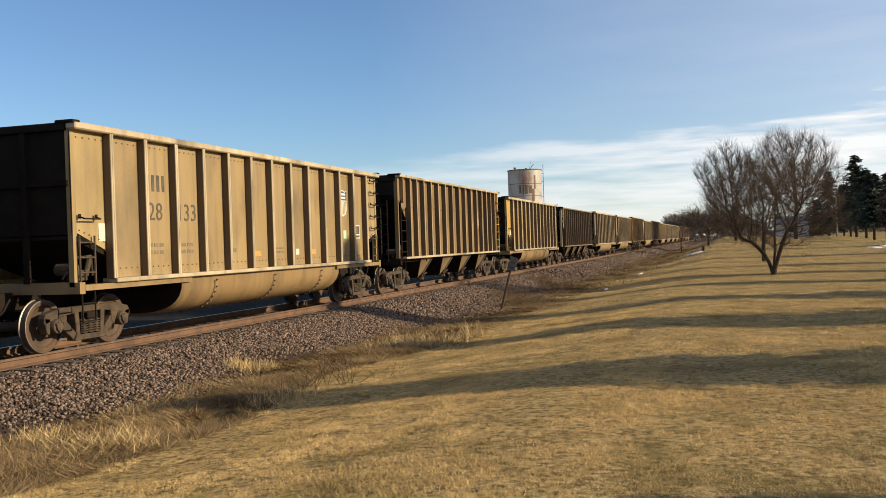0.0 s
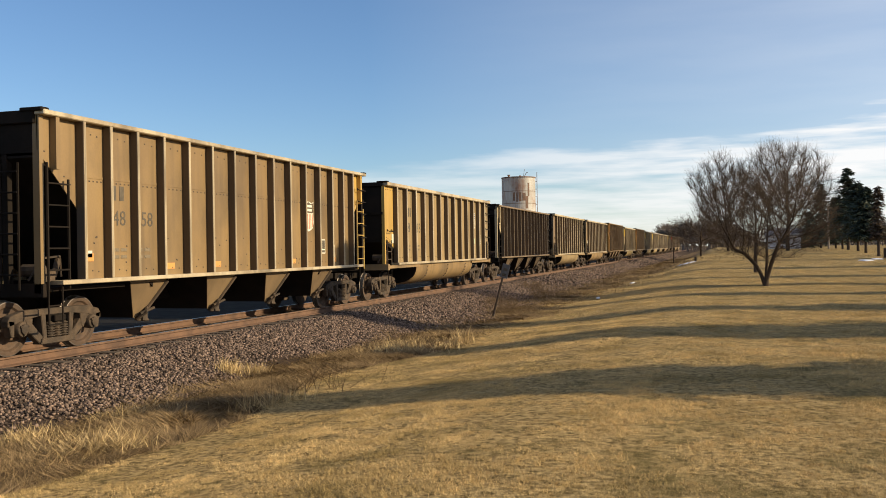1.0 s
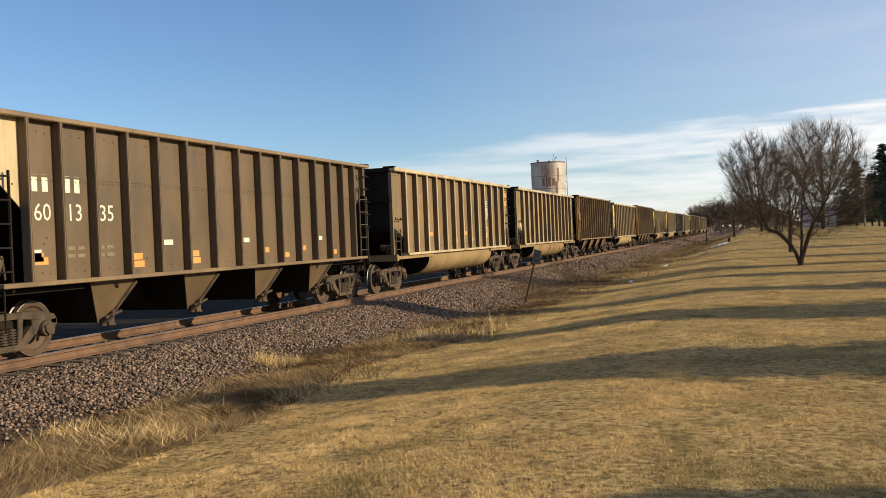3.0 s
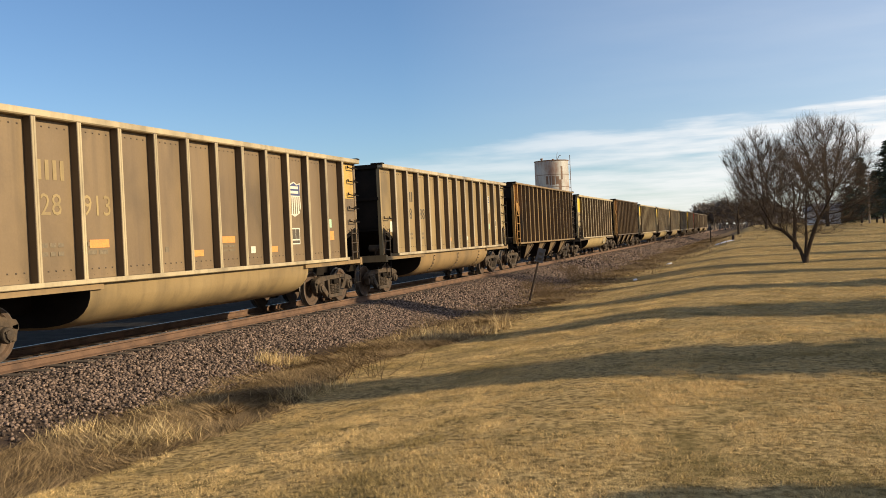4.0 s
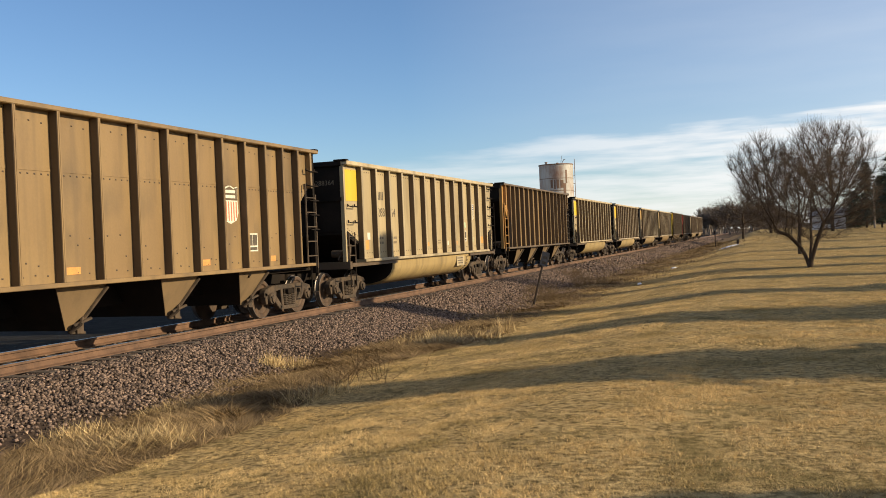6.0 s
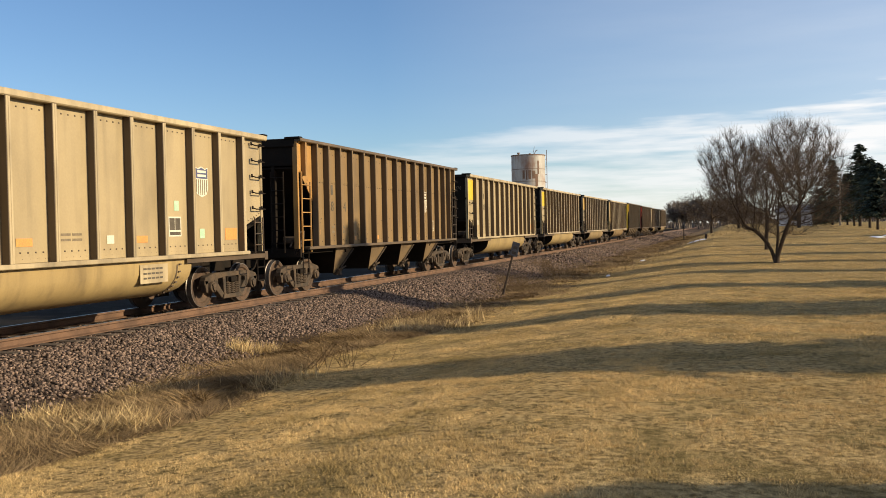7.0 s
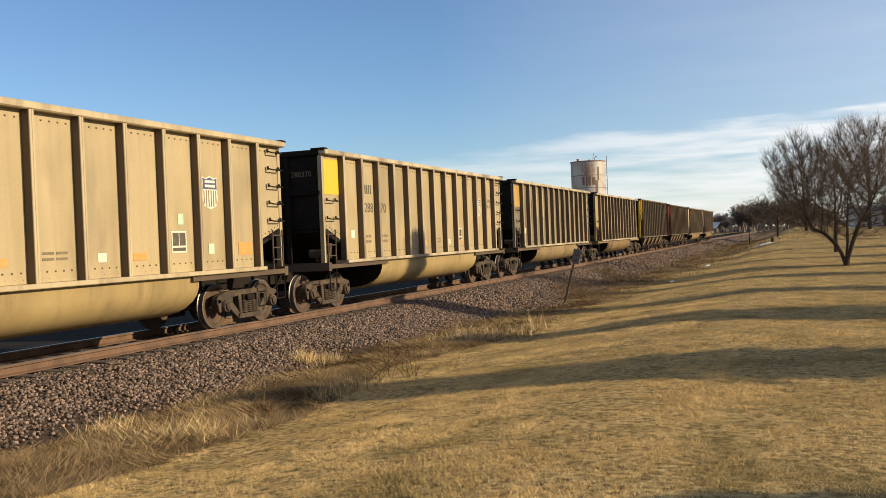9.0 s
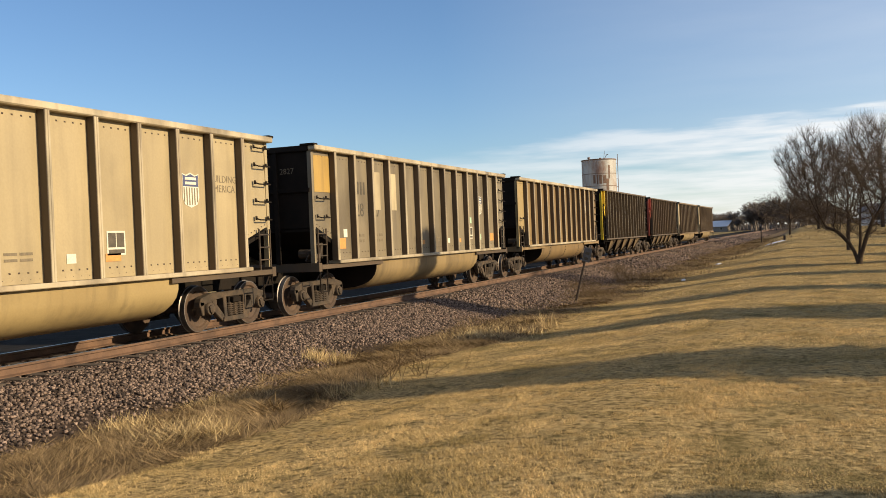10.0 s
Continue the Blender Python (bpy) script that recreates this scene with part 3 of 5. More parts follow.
def b_tub(bm):
    """Round-bottomed tub, its lower edge curled in at both ends."""
    rings = [tub_ring(bm, y, k) for y, k in ((TUB0, 0.93), (TUB0 + 0.06, 0.98), (TUB0 + 0.16, 1.0), (LENGTH / 2, 1.0), (LENGTH - TUB0 - 0.16, 1.0), (LENGTH - TUB0 - 0.06, 0.98), (LENGTH - TUB0, 0.93))]
    for p, q in zip(rings, rings[1:]):
        for i in range(len(p) - 1):
            bm.faces.new((p[i], p[i + 1], q[i + 1], q[i]))


def b_tub_end(bm):
    a, b = tub_ring(bm, TUB0 - 0.01, 0.93), tub_ring(bm, TUB0 + 0.02, 0.92)
    bm.faces.new(a)
    bm.faces.new(b[::-1])
    for i in range(len(a) - 1):
        bm.faces.new((a[i], a[i + 1], b[i + 1], b[i]))
    bm.faces.new((a[0], b[0], b[-1], a[-1]))


def b_tub_seam(bm):
    for i in range(11):
        a = math.pi * (0.02 + 0.46 * i / 10)
        pts = []
        for aa in (a, a + 0.145):
            cx, cz = math.cos(aa), math.sin(aa)
            pts.append((1.505 * abs(cx) ** 0.62 * math.copysign(1, cx), 1.15 - 0.795 * abs(cz) ** 0.72))
        if i < 10:
            (xa, za), (xb, zb) = pts
            v = [bm.verts.new(p) for p in ((xa, -0.02, za), (xa, 0.02, za), (xb, 0.02, zb), (xb, -0.02, zb))]
            bm.faces.new(v)
        x, z = pts[0]
        quad_box(bm, x - 0.01, x + 0.02, 0.05, 0.11, z - 0.015, z + 0.015)


def b_gon_rivets(bm):
    spots = []
    for i in range(NB):
        y = max(GB + i * BAY, G0)
        for k in range(5):
            f = y + 0.17 + k * (BAY - 0.34) / 4
            spots.append((f, 3.70))
            if 0 < i < NB - 1:
                spots += [(f, 1.40), (f + 0.03, 1.30)]
    for j in range(15):
        spots += [(G0 + 0.055, 2.1 + j * 0.12), (G1 - 0.055, 2.1 + j * 0.12)]
    for j in range(7):
        spots += [(G0 + 0.18 + j * 0.13, 2.09 - j * 0.04), (G1 - 0.18 - j * 0.13, 2.09 - j * 0.04)]
    rivet_rows(bm, spots, XS + 0.002)


def b_end_ladder(bm):
    """Stile and rungs in the cut-away corner below the end panel."""
    for y in (0.10, 0.50):
        rod(bm, (1.50, y, 1.14), (1.50, y, 2.0), 0.02, n=5)
    for z in (1.36, 1.62, 1.88):
        rod(bm, (1.50, 0.10, z), (1.50, 0.50, z), 0.016, n=5)


def b_brake(bm):
    """Brake cylinder, valve and piping in the end opening."""
    rod(bm, (0.95, 1.15, 1.42), (1.32, 1.15, 1.42), 0.11, n=10)
    rod(bm, (1.25, 1.5, 1.30), (1.25, 1.62, 1.62), 0.05, n=8)
    quad_box(bm, 1.05, 1.30, 1.25, 1.48, 1.22, 1.40)
    wire(bm, [(1.2, 0.95, 1.25), (1.3, 1.2, 1.62), (1.3, 1.6, 1.65), (1.2, 1.75, 1.3)], 0.02)


def gondola(label, body, end_near, end_far, chord, ribs, digits=None, marks=2, type_m=None, yellow=None, tub_seams=3, lower=None, extras=()):
    car = tagged(new("coal_gondola"), label, "rail car", "coal train cars")
    common(car, body)
    for i in range(1, NB - 1):
        put("panel", cached("gon_panel", b_gon_panel), body, car, m=pose(0, GB + i * BAY, 0))
    put("end_panel", cached("gon_end_panel", b_gon_end_panel), end_near, car, m=pose(0, G0, 0))
    put("end_panel", cached("gon_end_panel_far", b_gon_end_panel_far), end_far, car, m=pose(0, G1 - B1, 0))
    put("far_side_sheet", cached("gon_farside", b_gon_farside), body, car)
    for i in range(1, NB):
        # rib bodies carry their side shade in the colour; faces stay pale
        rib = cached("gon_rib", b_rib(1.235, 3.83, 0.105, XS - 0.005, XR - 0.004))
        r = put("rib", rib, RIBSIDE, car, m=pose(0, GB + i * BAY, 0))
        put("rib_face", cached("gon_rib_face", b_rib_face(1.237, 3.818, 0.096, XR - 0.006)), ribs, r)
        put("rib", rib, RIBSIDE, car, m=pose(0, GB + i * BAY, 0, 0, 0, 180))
    put("top_chord", cached("gon_chord", b_gon_chord), chord, car, "worn top rail along both sides")
    for m in (Matrix(), pose(0, LENGTH, 0, 0, 0, 180)):
        put("end_chord", cached("end_chord", b_end_chord), GRIMESHADE, car, m=m)
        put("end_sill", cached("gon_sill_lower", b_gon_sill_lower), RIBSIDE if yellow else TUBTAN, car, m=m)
        # the sunless end sheet has its shade in the near-black colour
        put("end_wall", cached("gon_end", b_gon_end), GRIMESHADE, car, "grimy end sheet with its shade in the colour", m)
        put("end_belt", cached("end_belt", b_end_belt), GRIMESHADE, car, m=m)
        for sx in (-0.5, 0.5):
            put("end_stake", cached("end_stake", b_end_stake), GRIMESHADE, car, m=m @ pose(sx, 0, 0))
    put("side_sill", cached("gon_sill", b_gon_sill), chord, car)
    put("floor_sheet", cached("gon_floor", b_gon_floor), GRIMESHADE, car)
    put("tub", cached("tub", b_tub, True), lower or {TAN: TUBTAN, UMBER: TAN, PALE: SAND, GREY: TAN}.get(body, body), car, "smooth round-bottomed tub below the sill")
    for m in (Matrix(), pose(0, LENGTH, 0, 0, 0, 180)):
        # tub ends turn from the sun; that shade is in their colour
        put("tub_end", cached("tub_end", b_tub_end), GRIMESHADE, car, "tub end plate painted near-black for its shade", m)
    for k in range(tub_seams):
        y = 4.05 + (LENGTH - 8.1) * (k + 0.5) / tub_seams
        put("tub_seam", cached("tub_seam", b_tub_seam), RIVET, car, m=pose(0, y, 0))
    tagged(put("rivets", cached("gon_rivets", b_gon_rivets), RIVET, car), kind="stuff")
    for y in (G0 + 0.05, G1 - 0.05):
        put("corner_post", cached("corner", b_corner), end_near if y < 3 else end_far, car, m=pose(0, y, 0))
        put("corner_post", cached("corner", b_corner), body, car, m=pose(0, y, 0, 0, 0, 180))
    grab = cached("grab", b_grab)
    for z in (2.28, 2.72) if yellow else (2.32,):
        put("grab_iron", grab, GRIMESHADE, car, m=pose(0, G0 + 0.14, z))
    for k in range(5):
        put("ladder_rung", grab, GRIMESHADE, car, m=pose(0, G1 - 0.56, 2.22 + k * 0.37))
    put("corner_ladder", cached("end_ladder", b_end_ladder), TRUCK, car, m=pose(0, G0, 0))
    put("corner_ladder", cached("end_ladder", b_end_ladder), TRUCK, car, m=pose(0, G1 - 0.6, 0))
    put("step", cached("stirrup", b_stirrup), GRIMESHADE, car, m=pose(0, G0 + 0.1, 0))
    put("step", cached("stirrup", b_stirrup), GRIMESHADE, car, m=pose(0, G1 - 0.45, 0))
    put("brake_gear", cached("brake", b_brake), TRUCK, car)
    x = XS + 0.003
    type_m = type_m or BLACKPAINT
    if yellow and digits:
        lettering("".join(digits), 0.19, FADED, car, 0, 0, 0, name="end_number").matrix_basis = pose(0.60, G0 + 0.016, 3.30, 90)
    if yellow:
        plate("yellow_patch", car, x + 0.001, G0 + 0.12, 2.86, BAY - 0.24, 0.86, yellow, "yellow painted rotary-end patch")
    if digits:
        y, wide = GB + 2 * BAY, marks == 2
        bars(car, x, y + 0.20, 2.86 if wide else 2.94, 4 if wide else 6, 0.085 if wide else 0.055, 0.32 if wide else 0.24, 0.085 if wide else 0.055, type_m, name="owner_mark")
        lettering(digits[0], 0.50 if wide else 0.37, type_m, car, x + 0.001, y + (0.22 if wide else 0.36), 2.30 if wide else 2.45, name="car_number")
        lettering(digits[1], 0.50 if wide else 0.37, type_m, car, x + 0.001, y + BAY + 0.17, 2.30 if wide else 2.45, name="car_number")
    # small stencils along the lower side
    y = GB + 2 * BAY
    bars(car, x, y + 0.22, 1.78, 3, 0.13, 0.07, 0.05, FADED, 2, 0.14)
    bars(car, x, y + BAY + 0.25, 1.78, 2, 0.22, 0.07, 0.06, FADED, 2, 0.14)
    bars(car, x, GB + 7 * BAY + 0.25, 1.66, 2, 0.24, 0.04, 0.05, FADED, 2, 0.09)
    bars(car, x, GB + 5 * BAY + 0.35, 1.62, 1, 0.12, 0.10, 0.05, FADED)
    plate("repair_card", car, x, GB + 8 * BAY + 0.42, 1.50, 0.20, 0.15, WHITEPAINT)
    plate("reflector", car, x, GB + 6 * BAY + 0.25, 1.50, 0.36, 0.13, ORANGEDECAL)
    plate("reflector", car, x, GB + 9 * BAY + 0.25, 1.50, 0.36, 0.13, ORANGEDECAL)
    for fn in extras:
        fn(car, x)
    return car


def ex_shield(bay, z, k, field=None, top=None, stripe=None):
    return lambda car, x: shield(car, x, GB + (bay + 0.5) * BAY, z, k, field or WHITEPAINT, top or BLUEPAINT, stripe or FADED)


def ex_info(bay, z):
    return lambda car, x: info_block(car, x, GB + bay * BAY + 0.25, z)


def ex_plate(bay, dy, z, w, h, m, name="decal"):
    return lambda car, x: plate(name, car, x, GB + bay * BAY + dy, z, w, h, m)


def ex_type(bay, dy, z, text, size, m):
    return lambda car, x: lettering(text, size, m, car, x, GB + bay * BAY + dy, z)


# ---- open-top hopper: taller ribs, slope-sheet ends, chutes below
H0, H1 = 0.945, LENGTH - 0.945
HRIBS = [1.92, 2.66, 3.47, 4.34, 5.25, 6.18, 7.14, 8.13, 9.06, 10.0, 10.93, 11.83, 12.70, 13.50, 14.25]
HX = 1.43


def b_hop_panel(w):
    def f(bm):
        quad_box(bm, HX - 0.02, HX, 0, w, 1.24, 3.92)
        quad_box(bm, HX, HX + 0.008, 0.05, w - 0.05, 2.98, 3.02)
    return f


def b_hop_end(mirror):
    """End panel cut away along the slope sheet."""
    def f(bm):
        o = [(H0, 3.92), (H0, 3.34), (HRIBS[0], 2.42), (HRIBS[0], 3.92)]
        if mirror:
            o = [(H1, 3.92), (H1, 3.34), (HRIBS[-1], 2.42), (HRIBS[-1], 3.92)][::-1]
        prism(bm, o, "x", HX - 0.02, HX)
    return f


def b_hop_far(bm):
    quad_box(bm, -HX, -HX + 0.02, HRIBS[0], HRIBS[-1], 1.24, 3.92)


def b_hop_chord(top):
    def f(bm):
        for s in (-1, 1):
            a, b = sorted((s * (HX - 0.04), s * 1.595))
            quad_box(bm, a, b, H0 - 0.03, H1 + 0.03, top - 0.085, top)
        soften(bm, 0.015)
    return f


def b_hop_endchord(top):
    def f(bm):
        y = H0 - 0.05
        quad_box(bm, -HX + 0.04, HX - 0.04, y, y + 0.14, top - 0.22, top - 0.004)
        for s in (-1, 1):
            quad_box(bm, s * 1.36 - 0.22, s * 1.36 + 0.22, y - 0.03, y + 0.17, top - 0.03, top + 0.035)
        soften(bm, 0.015)
    return f


def b_hop_sill(bm):
    for s in (-1, 1):
        a, b = sorted((s * 1.34, s * 1.61))
        quad_box(bm, a, b, 1.3, LENGTH - 1.3, 1.17, 1.245)
    soften(bm, 0.01)


def b_hop_slope(bm):
    """End wall above with the slope sheet falling inwards."""
    y = H0 + 0.02
    quad_box(bm, -HX + 0.02, HX - 0.02, y, y + 0.03, 3.32, 3.92)
    prism(bm, [(y, 3.36), (y + 3.2, 1.10), (y + 3.2, 1.02), (y, 3.28)], "x", -HX + 0.03, HX - 0.03)


def b_hop_platform(bm):
    quad_box(bm, -1.50, 1.50, H0, H0 + 0.14, 0.98, 1.20)
    quad_box(bm, -1.34, 1.34, H0 + 0.10, H0 + 2.4, 1.06, 1.12)


def b_hop_brace(bm):
    quad_box(bm, -0.05, 0.05, H0 + 0.01, H0 + 0.13, 1.195, 3.35)


def b_hop_corner(bm):
    quad_box(bm, HX - 0.10, HX + 0.03, -0.05, 0.05, 1.05, 3.92)


def b_hop_ladder(bm):
    for y in (0.0, 0.52):
        rod(bm, (1.52, y, 1.10), (1.52, y, 2.95 if y else 3.2), 0.024, n=5)
    for k in range(5):
        rod(bm, (1.53, 0.0, 1.42 + k * 0.36), (1.53, 0.52, 1.42 + k * 0.36), 0.017, n=5)


def b_endladder(bm):
    for x in (0.72, 1.08):
        rod(bm, (x, 0.0, 1.1), (x, 0.0, 3.2), 0.022, n=5)
    for k in range(6):
        rod(bm, (0.72, -0.02, 1.35 + k * 0.34), (1.08, -0.02, 1.35 + k * 0.34), 0.016, n=5)


def b_chute(bm):
    """One discharge chute: a narrowing bin with a flanged door edge."""
    t = [(-1.42, -0.62), (1.42, -0.62), (1.42, 0.62), (-1.42, 0.62)]
    b = [(-1.05, -0.02), (1.05, -0.02), (1.05, 0.20), (-1.05, 0.20)]
    tv = [bm.verts.new((x, y, 1.18)) for x, y in t]
    bv = [bm.verts.new((x, y, 0.42)) for x, y in b]
    bm.faces.new(tv)
    bm.faces.new(bv[::-1])
    for i in range(4):
        bm.faces.new((tv[i], tv[(i + 1) % 4], bv[(i + 1) % 4], bv[i]))


def b_chute_side(bm):
    v0 = [(1.42, -0.62, 1.18), (1.42, 0.62, 1.18), (1.05, 0.20, 0.42), (1.05, -0.02, 0.42)]
    a = [bm.verts.new(p) for p in v0]
    b = [bm.verts.new((x + 0.012, y, z)) for x, y, z in v0]
    bm.faces.new(a)
    bm.faces.new(b[::-1])
    for i in range(4):
        bm.faces.new((a[i], a[(i + 1) % 4], b[(i + 1) % 4], b[i]))


def b_chute_gear(bm):
    rod(bm, (1.43, 0.62, 1.12), (1.09, 0.21, 0.44), 0.035, n=6)
    wire(bm, [(1.15, 0.30, 0.62), (1.28, 0.10, 0.52), (1.12, 0.02, 0.38), (1.18, 0.30, 0.36)], 0.03)
    quad_box(bm, 1.00, 1.20, 0.10, 0.26, 0.36, 0.52)
    rod(bm, (1.20, 0.02, 0.50), (1.30, 0.34, 0.60), 0.028, n=5)


def b_hop_rivets(bm):
    spots = []
    rng = random.Random(5)
    for a, b in zip(HRIBS, HRIBS[1:]):
        for z in (3.72, 1.36):
            spots += [(a + 0.2, z), ((a + b) / 2, z + 0.02), (b - 0.2, z)]
        for _ in range(3):
            spots.append((rng.uniform(a + 0.15, b - 0.15), rng.uniform(1.45, 2.0)))
        for k in range(6):
            spots.append((a + 0.1 + k * (b - a - 0.2) / 5, 2.93))
    for j in range(6):
        spots += [(H0 + 0.06, 3.4 + j * 0.08), (H0 + 0.15 + j * 0.16, 3.34 - j * 0.125), (LENGTH - H0 - 0.15 - j * 0.16, 3.34 - j * 0.125)]
    rivet_rows(bm, spots, HX + 0.002)


def hopper(label, body, end_m, end_far, chord, ribs, digits=None, marks=2, type_m=None, top=4.06, extras=(), chutes=4):
    car = tagged(new("coal_hopper"), label, "rail car", "coal train cars")
    common(car, body)
    k = (top - 0.08 - 1.24) / (3.92 - 1.24)
    lift = Matrix.Translation((0, 0, 1.24)) @ Matrix.Diagonal((1, 1, k, 1)) @ Matrix.Translation((0, 0, -1.24))

    def up(m=None):
        return (m or Matrix()) @ lift
    for a, b in zip(HRIBS, HRIBS[1:]):
        w = round(b - a, 2)
        put("panel", cached(f"hop_panel {w}", b_hop_panel(w)), body, car, m=up(pose(0, a, 0)))
    put("end_panel", cached("hop_end_near", b_hop_end(False)), end_m, car, m=up())
    put("end_panel", cached("hop_end_far", b_hop_end(True)), end_far, car, m=up())
    put("end_panel", cached("hop_end_near", b_hop_end(False)), body, car, m=up(pose(0, LENGTH, 0, 0, 0, 180)))
    put("end_panel", cached("hop_end_far", b_hop_end(True)), body, car, m=up(pose(0, LENGTH, 0, 0, 0, 180)))
    put("far_side_sheet", cached("hop_far", b_hop_far), body, car, m=up())
    # hopper ribs too are coloured dark for the shade on their sides
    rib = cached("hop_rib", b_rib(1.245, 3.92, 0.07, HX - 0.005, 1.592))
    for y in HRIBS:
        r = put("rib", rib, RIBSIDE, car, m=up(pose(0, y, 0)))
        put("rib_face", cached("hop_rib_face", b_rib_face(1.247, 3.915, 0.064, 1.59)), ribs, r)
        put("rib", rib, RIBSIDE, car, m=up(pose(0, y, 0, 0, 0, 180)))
    small = cached("hop_rib_short", b_rib(3.06, 3.92, 0.09, HX - 0.005, 1.56))
    for y in (1.28, LENGTH - 1.28):
        put("short_rib", small, end_m if y < 3 else end_far, car, m=up(pose(0, y, 0)))
    put("top_chord", cached(f"hop_chord {top}", b_hop_chord(top)), chord, car, "worn top rail along both sides")
    for m in (Matrix(), pose(0, LENGTH, 0, 0, 0, 180)):
        put("end_chord", cached(f"hop_endchord {top}", b_hop_endchord(top)), GRIMESHADE, car, m=m)
        # shade below the hopper's end is put into the slope sheet's colour
        put("slope_sheet", cached("hop_slope", b_hop_slope), GRIMESHADE, car, "grimy slope sheet with its shade in the colour", m)
        put("end_platform", cached("hop_platform", b_hop_platform), GRIMESHADE, car, m=m)
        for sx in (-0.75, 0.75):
            put("end_brace", cached("hop_brace", b_hop_brace), GRIMESHADE, car, m=m @ pose(sx, 0, 0))
    put("side_sill", cached("hop_sill", b_hop_sill), chord, car)
    for y in (H0 + 0.05, H1 - 0.05):
        put("corner_post", cached("hop_corner", b_hop_corner), end_m if y < 3 else GRIMESHADE, car, m=up(pose(0, y, 0)))
        put("corner_post", cached("hop_corner", b_hop_corner), body, car, m=up(pose(0, y, 0, 0, 0, 180)))
    put("corner_ladder", cached("hop_ladder", b_hop_ladder), end_m if end_m is ORANGE else GRIMESHADE, car, m=pose(0, H0 + 0.10, 0))
    put("corner_ladder", cached("hop_ladder", b_hop_ladder), end_far if end_far is YELLOW else TRUCK, car, m=pose(0, H1 - 0.62, 0))
    put("end_ladder", cached("endladder", b_endladder), GRIMESHADE, car, m=pose(0, H0 - 0.06, 0))
    grab = cached("grab", b_grab)
    for j in range(5):
        put("ladder_rung", grab, GRIMESHADE, car, m=pose(0.02, H1 - 0.52, 2.1 + j * 0.36))
    for i in range(chutes):
        y = LENGTH / 2 + (i - (chutes - 1) / 2) * (2.75 if chutes == 4 else 2.1)
        # chute sheets are grimy and coloured near-black for the shadow under the car
        chute = put("chute", cached("chute", b_chute), GRIMESHADE, car, "grimy discharge chute, its shade in the dark colour", pose(0, y, 0))
        # darker paint than the body, for the weaker light on these plates
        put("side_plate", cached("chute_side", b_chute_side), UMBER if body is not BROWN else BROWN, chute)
        put("chute_latch", cached("chute_gear", b_chute_gear), TRUCK, car, m=pose(0, y, 0))
    tagged(put("rivets", cached("hop_rivets", b_hop_rivets), RIVET, car, m=up()), kind="stuff")
    put("step", cached("stirrup", b_stirrup), GRIMESHADE, car, m=pose(0, H0 + 0.1, 0))
    put("step", cached("stirrup", b_stirrup), GRIMESHADE, car, m=pose(0, H1 - 0.45, 0))
    put("brake_gear", cached("brake", b_brake), TRUCK, car)
    x = HX + 0.003
    type_m = type_m or BLACKPAINT
    if digits:
        first = 1 if marks == 2 else 0
        for i in range(marks // 2):
            bars(car, x, HRIBS[first + i] + 0.20, 2.66, 2, 0.13, 0.27, 0.10, type_m, name="owner_mark")
        for i, d in enumerate(digits):
            lettering(d, 0.40, type_m, car, x + 0.001, HRIBS[first + i] + (0.22 if len(d) == 2 else 0.08), 2.20, name="car_number")
    bars(car, x, HRIBS[1] + 0.22, 1.72, 2, 0.18, 0.06, 0.05, FADED, 2, 0.13)
    bars(car, x, HRIBS[2] + 0.12, 1.72, 2, 0.2, 0.06, 0.05, FADED, 2, 0.13)
    plate("reflector", car, x, HRIBS[0] + 0.1, 1.55, 0.30, 0.14, ORANGEDECAL)
    for j in (3, 5, 9, 12):
        plate("reflector", car, x, HRIBS[j] + 0.2, 1.36, 0.34, 0.12, ORANGEDECAL)
    plate("repair_card", car, x, HRIBS[0] + 0.12, 1.62, 0.24, 0.12, WHITEPAINT)
    for fn in extras:
        fn(car, x)
    return car


def hx_shield(j, z, k, field, top, stripe):
    return lambda car, x: shield(car, x, (HRIBS[j] + HRIBS[j + 1]) / 2, z, k, field, top, stripe)


def hx_info(j, z):
    return lambda car, x: info_block(car, x, HRIBS[j] + 0.15, z)


def hx_plate(j, dy, z, w, h, m, name="decal"):
    return lambda car, x: plate(name, car, x, HRIBS[j] + dy, z, w, h, m)


def ex_tub(car, x):
    put("tub_seam", cached("tub_seam", b_tub_seam), RIVET, car, m=pose(0, 11.6, 0))
    plate("stencil_panel", car, 1.503, 10.35, 0.72, 0.9, 0.36, CREAM, "pale stencilled panel on the tub")
    bars(car, 1.509, 10.45, 0.98, 5, 0.10, 0.035, 0.03, BLACKPAINT, 3, 0.09)


UPS = [ex_shield(11, 2.93, 0.60), ex_info(12, 1.80), ex_plate(11, 0.5, 1.9, 0.22, 0.24, GREENDECAL, "reflector"), ex_plate(0, 0.78, 1.9, 0.2, 0.32, WHITEPAINT, "repair_card")]
CMOS = [ex_shield(11, 2.74, 0.50), ex_info(10, 1.5), ex_plate(10, 0.5, 2.12, 0.16, 0.2, GREENDECAL, "reflector"), ex_plate(11, 0.4, 1.55, 0.18, 0.2, GREENDECAL, "reflector"),
        ex_plate(12, 0.4, 1.5, 0.5, 0.26, ORANGEDECAL, "reflector"), ex_plate(1, 0.15, 1.5, 0.5, 0.26, ORANGEDECAL, "reflector"), ex_plate(1, 0.55, 1.78, 0.2, 0.2, WHITEPAINT, "repair_card")]


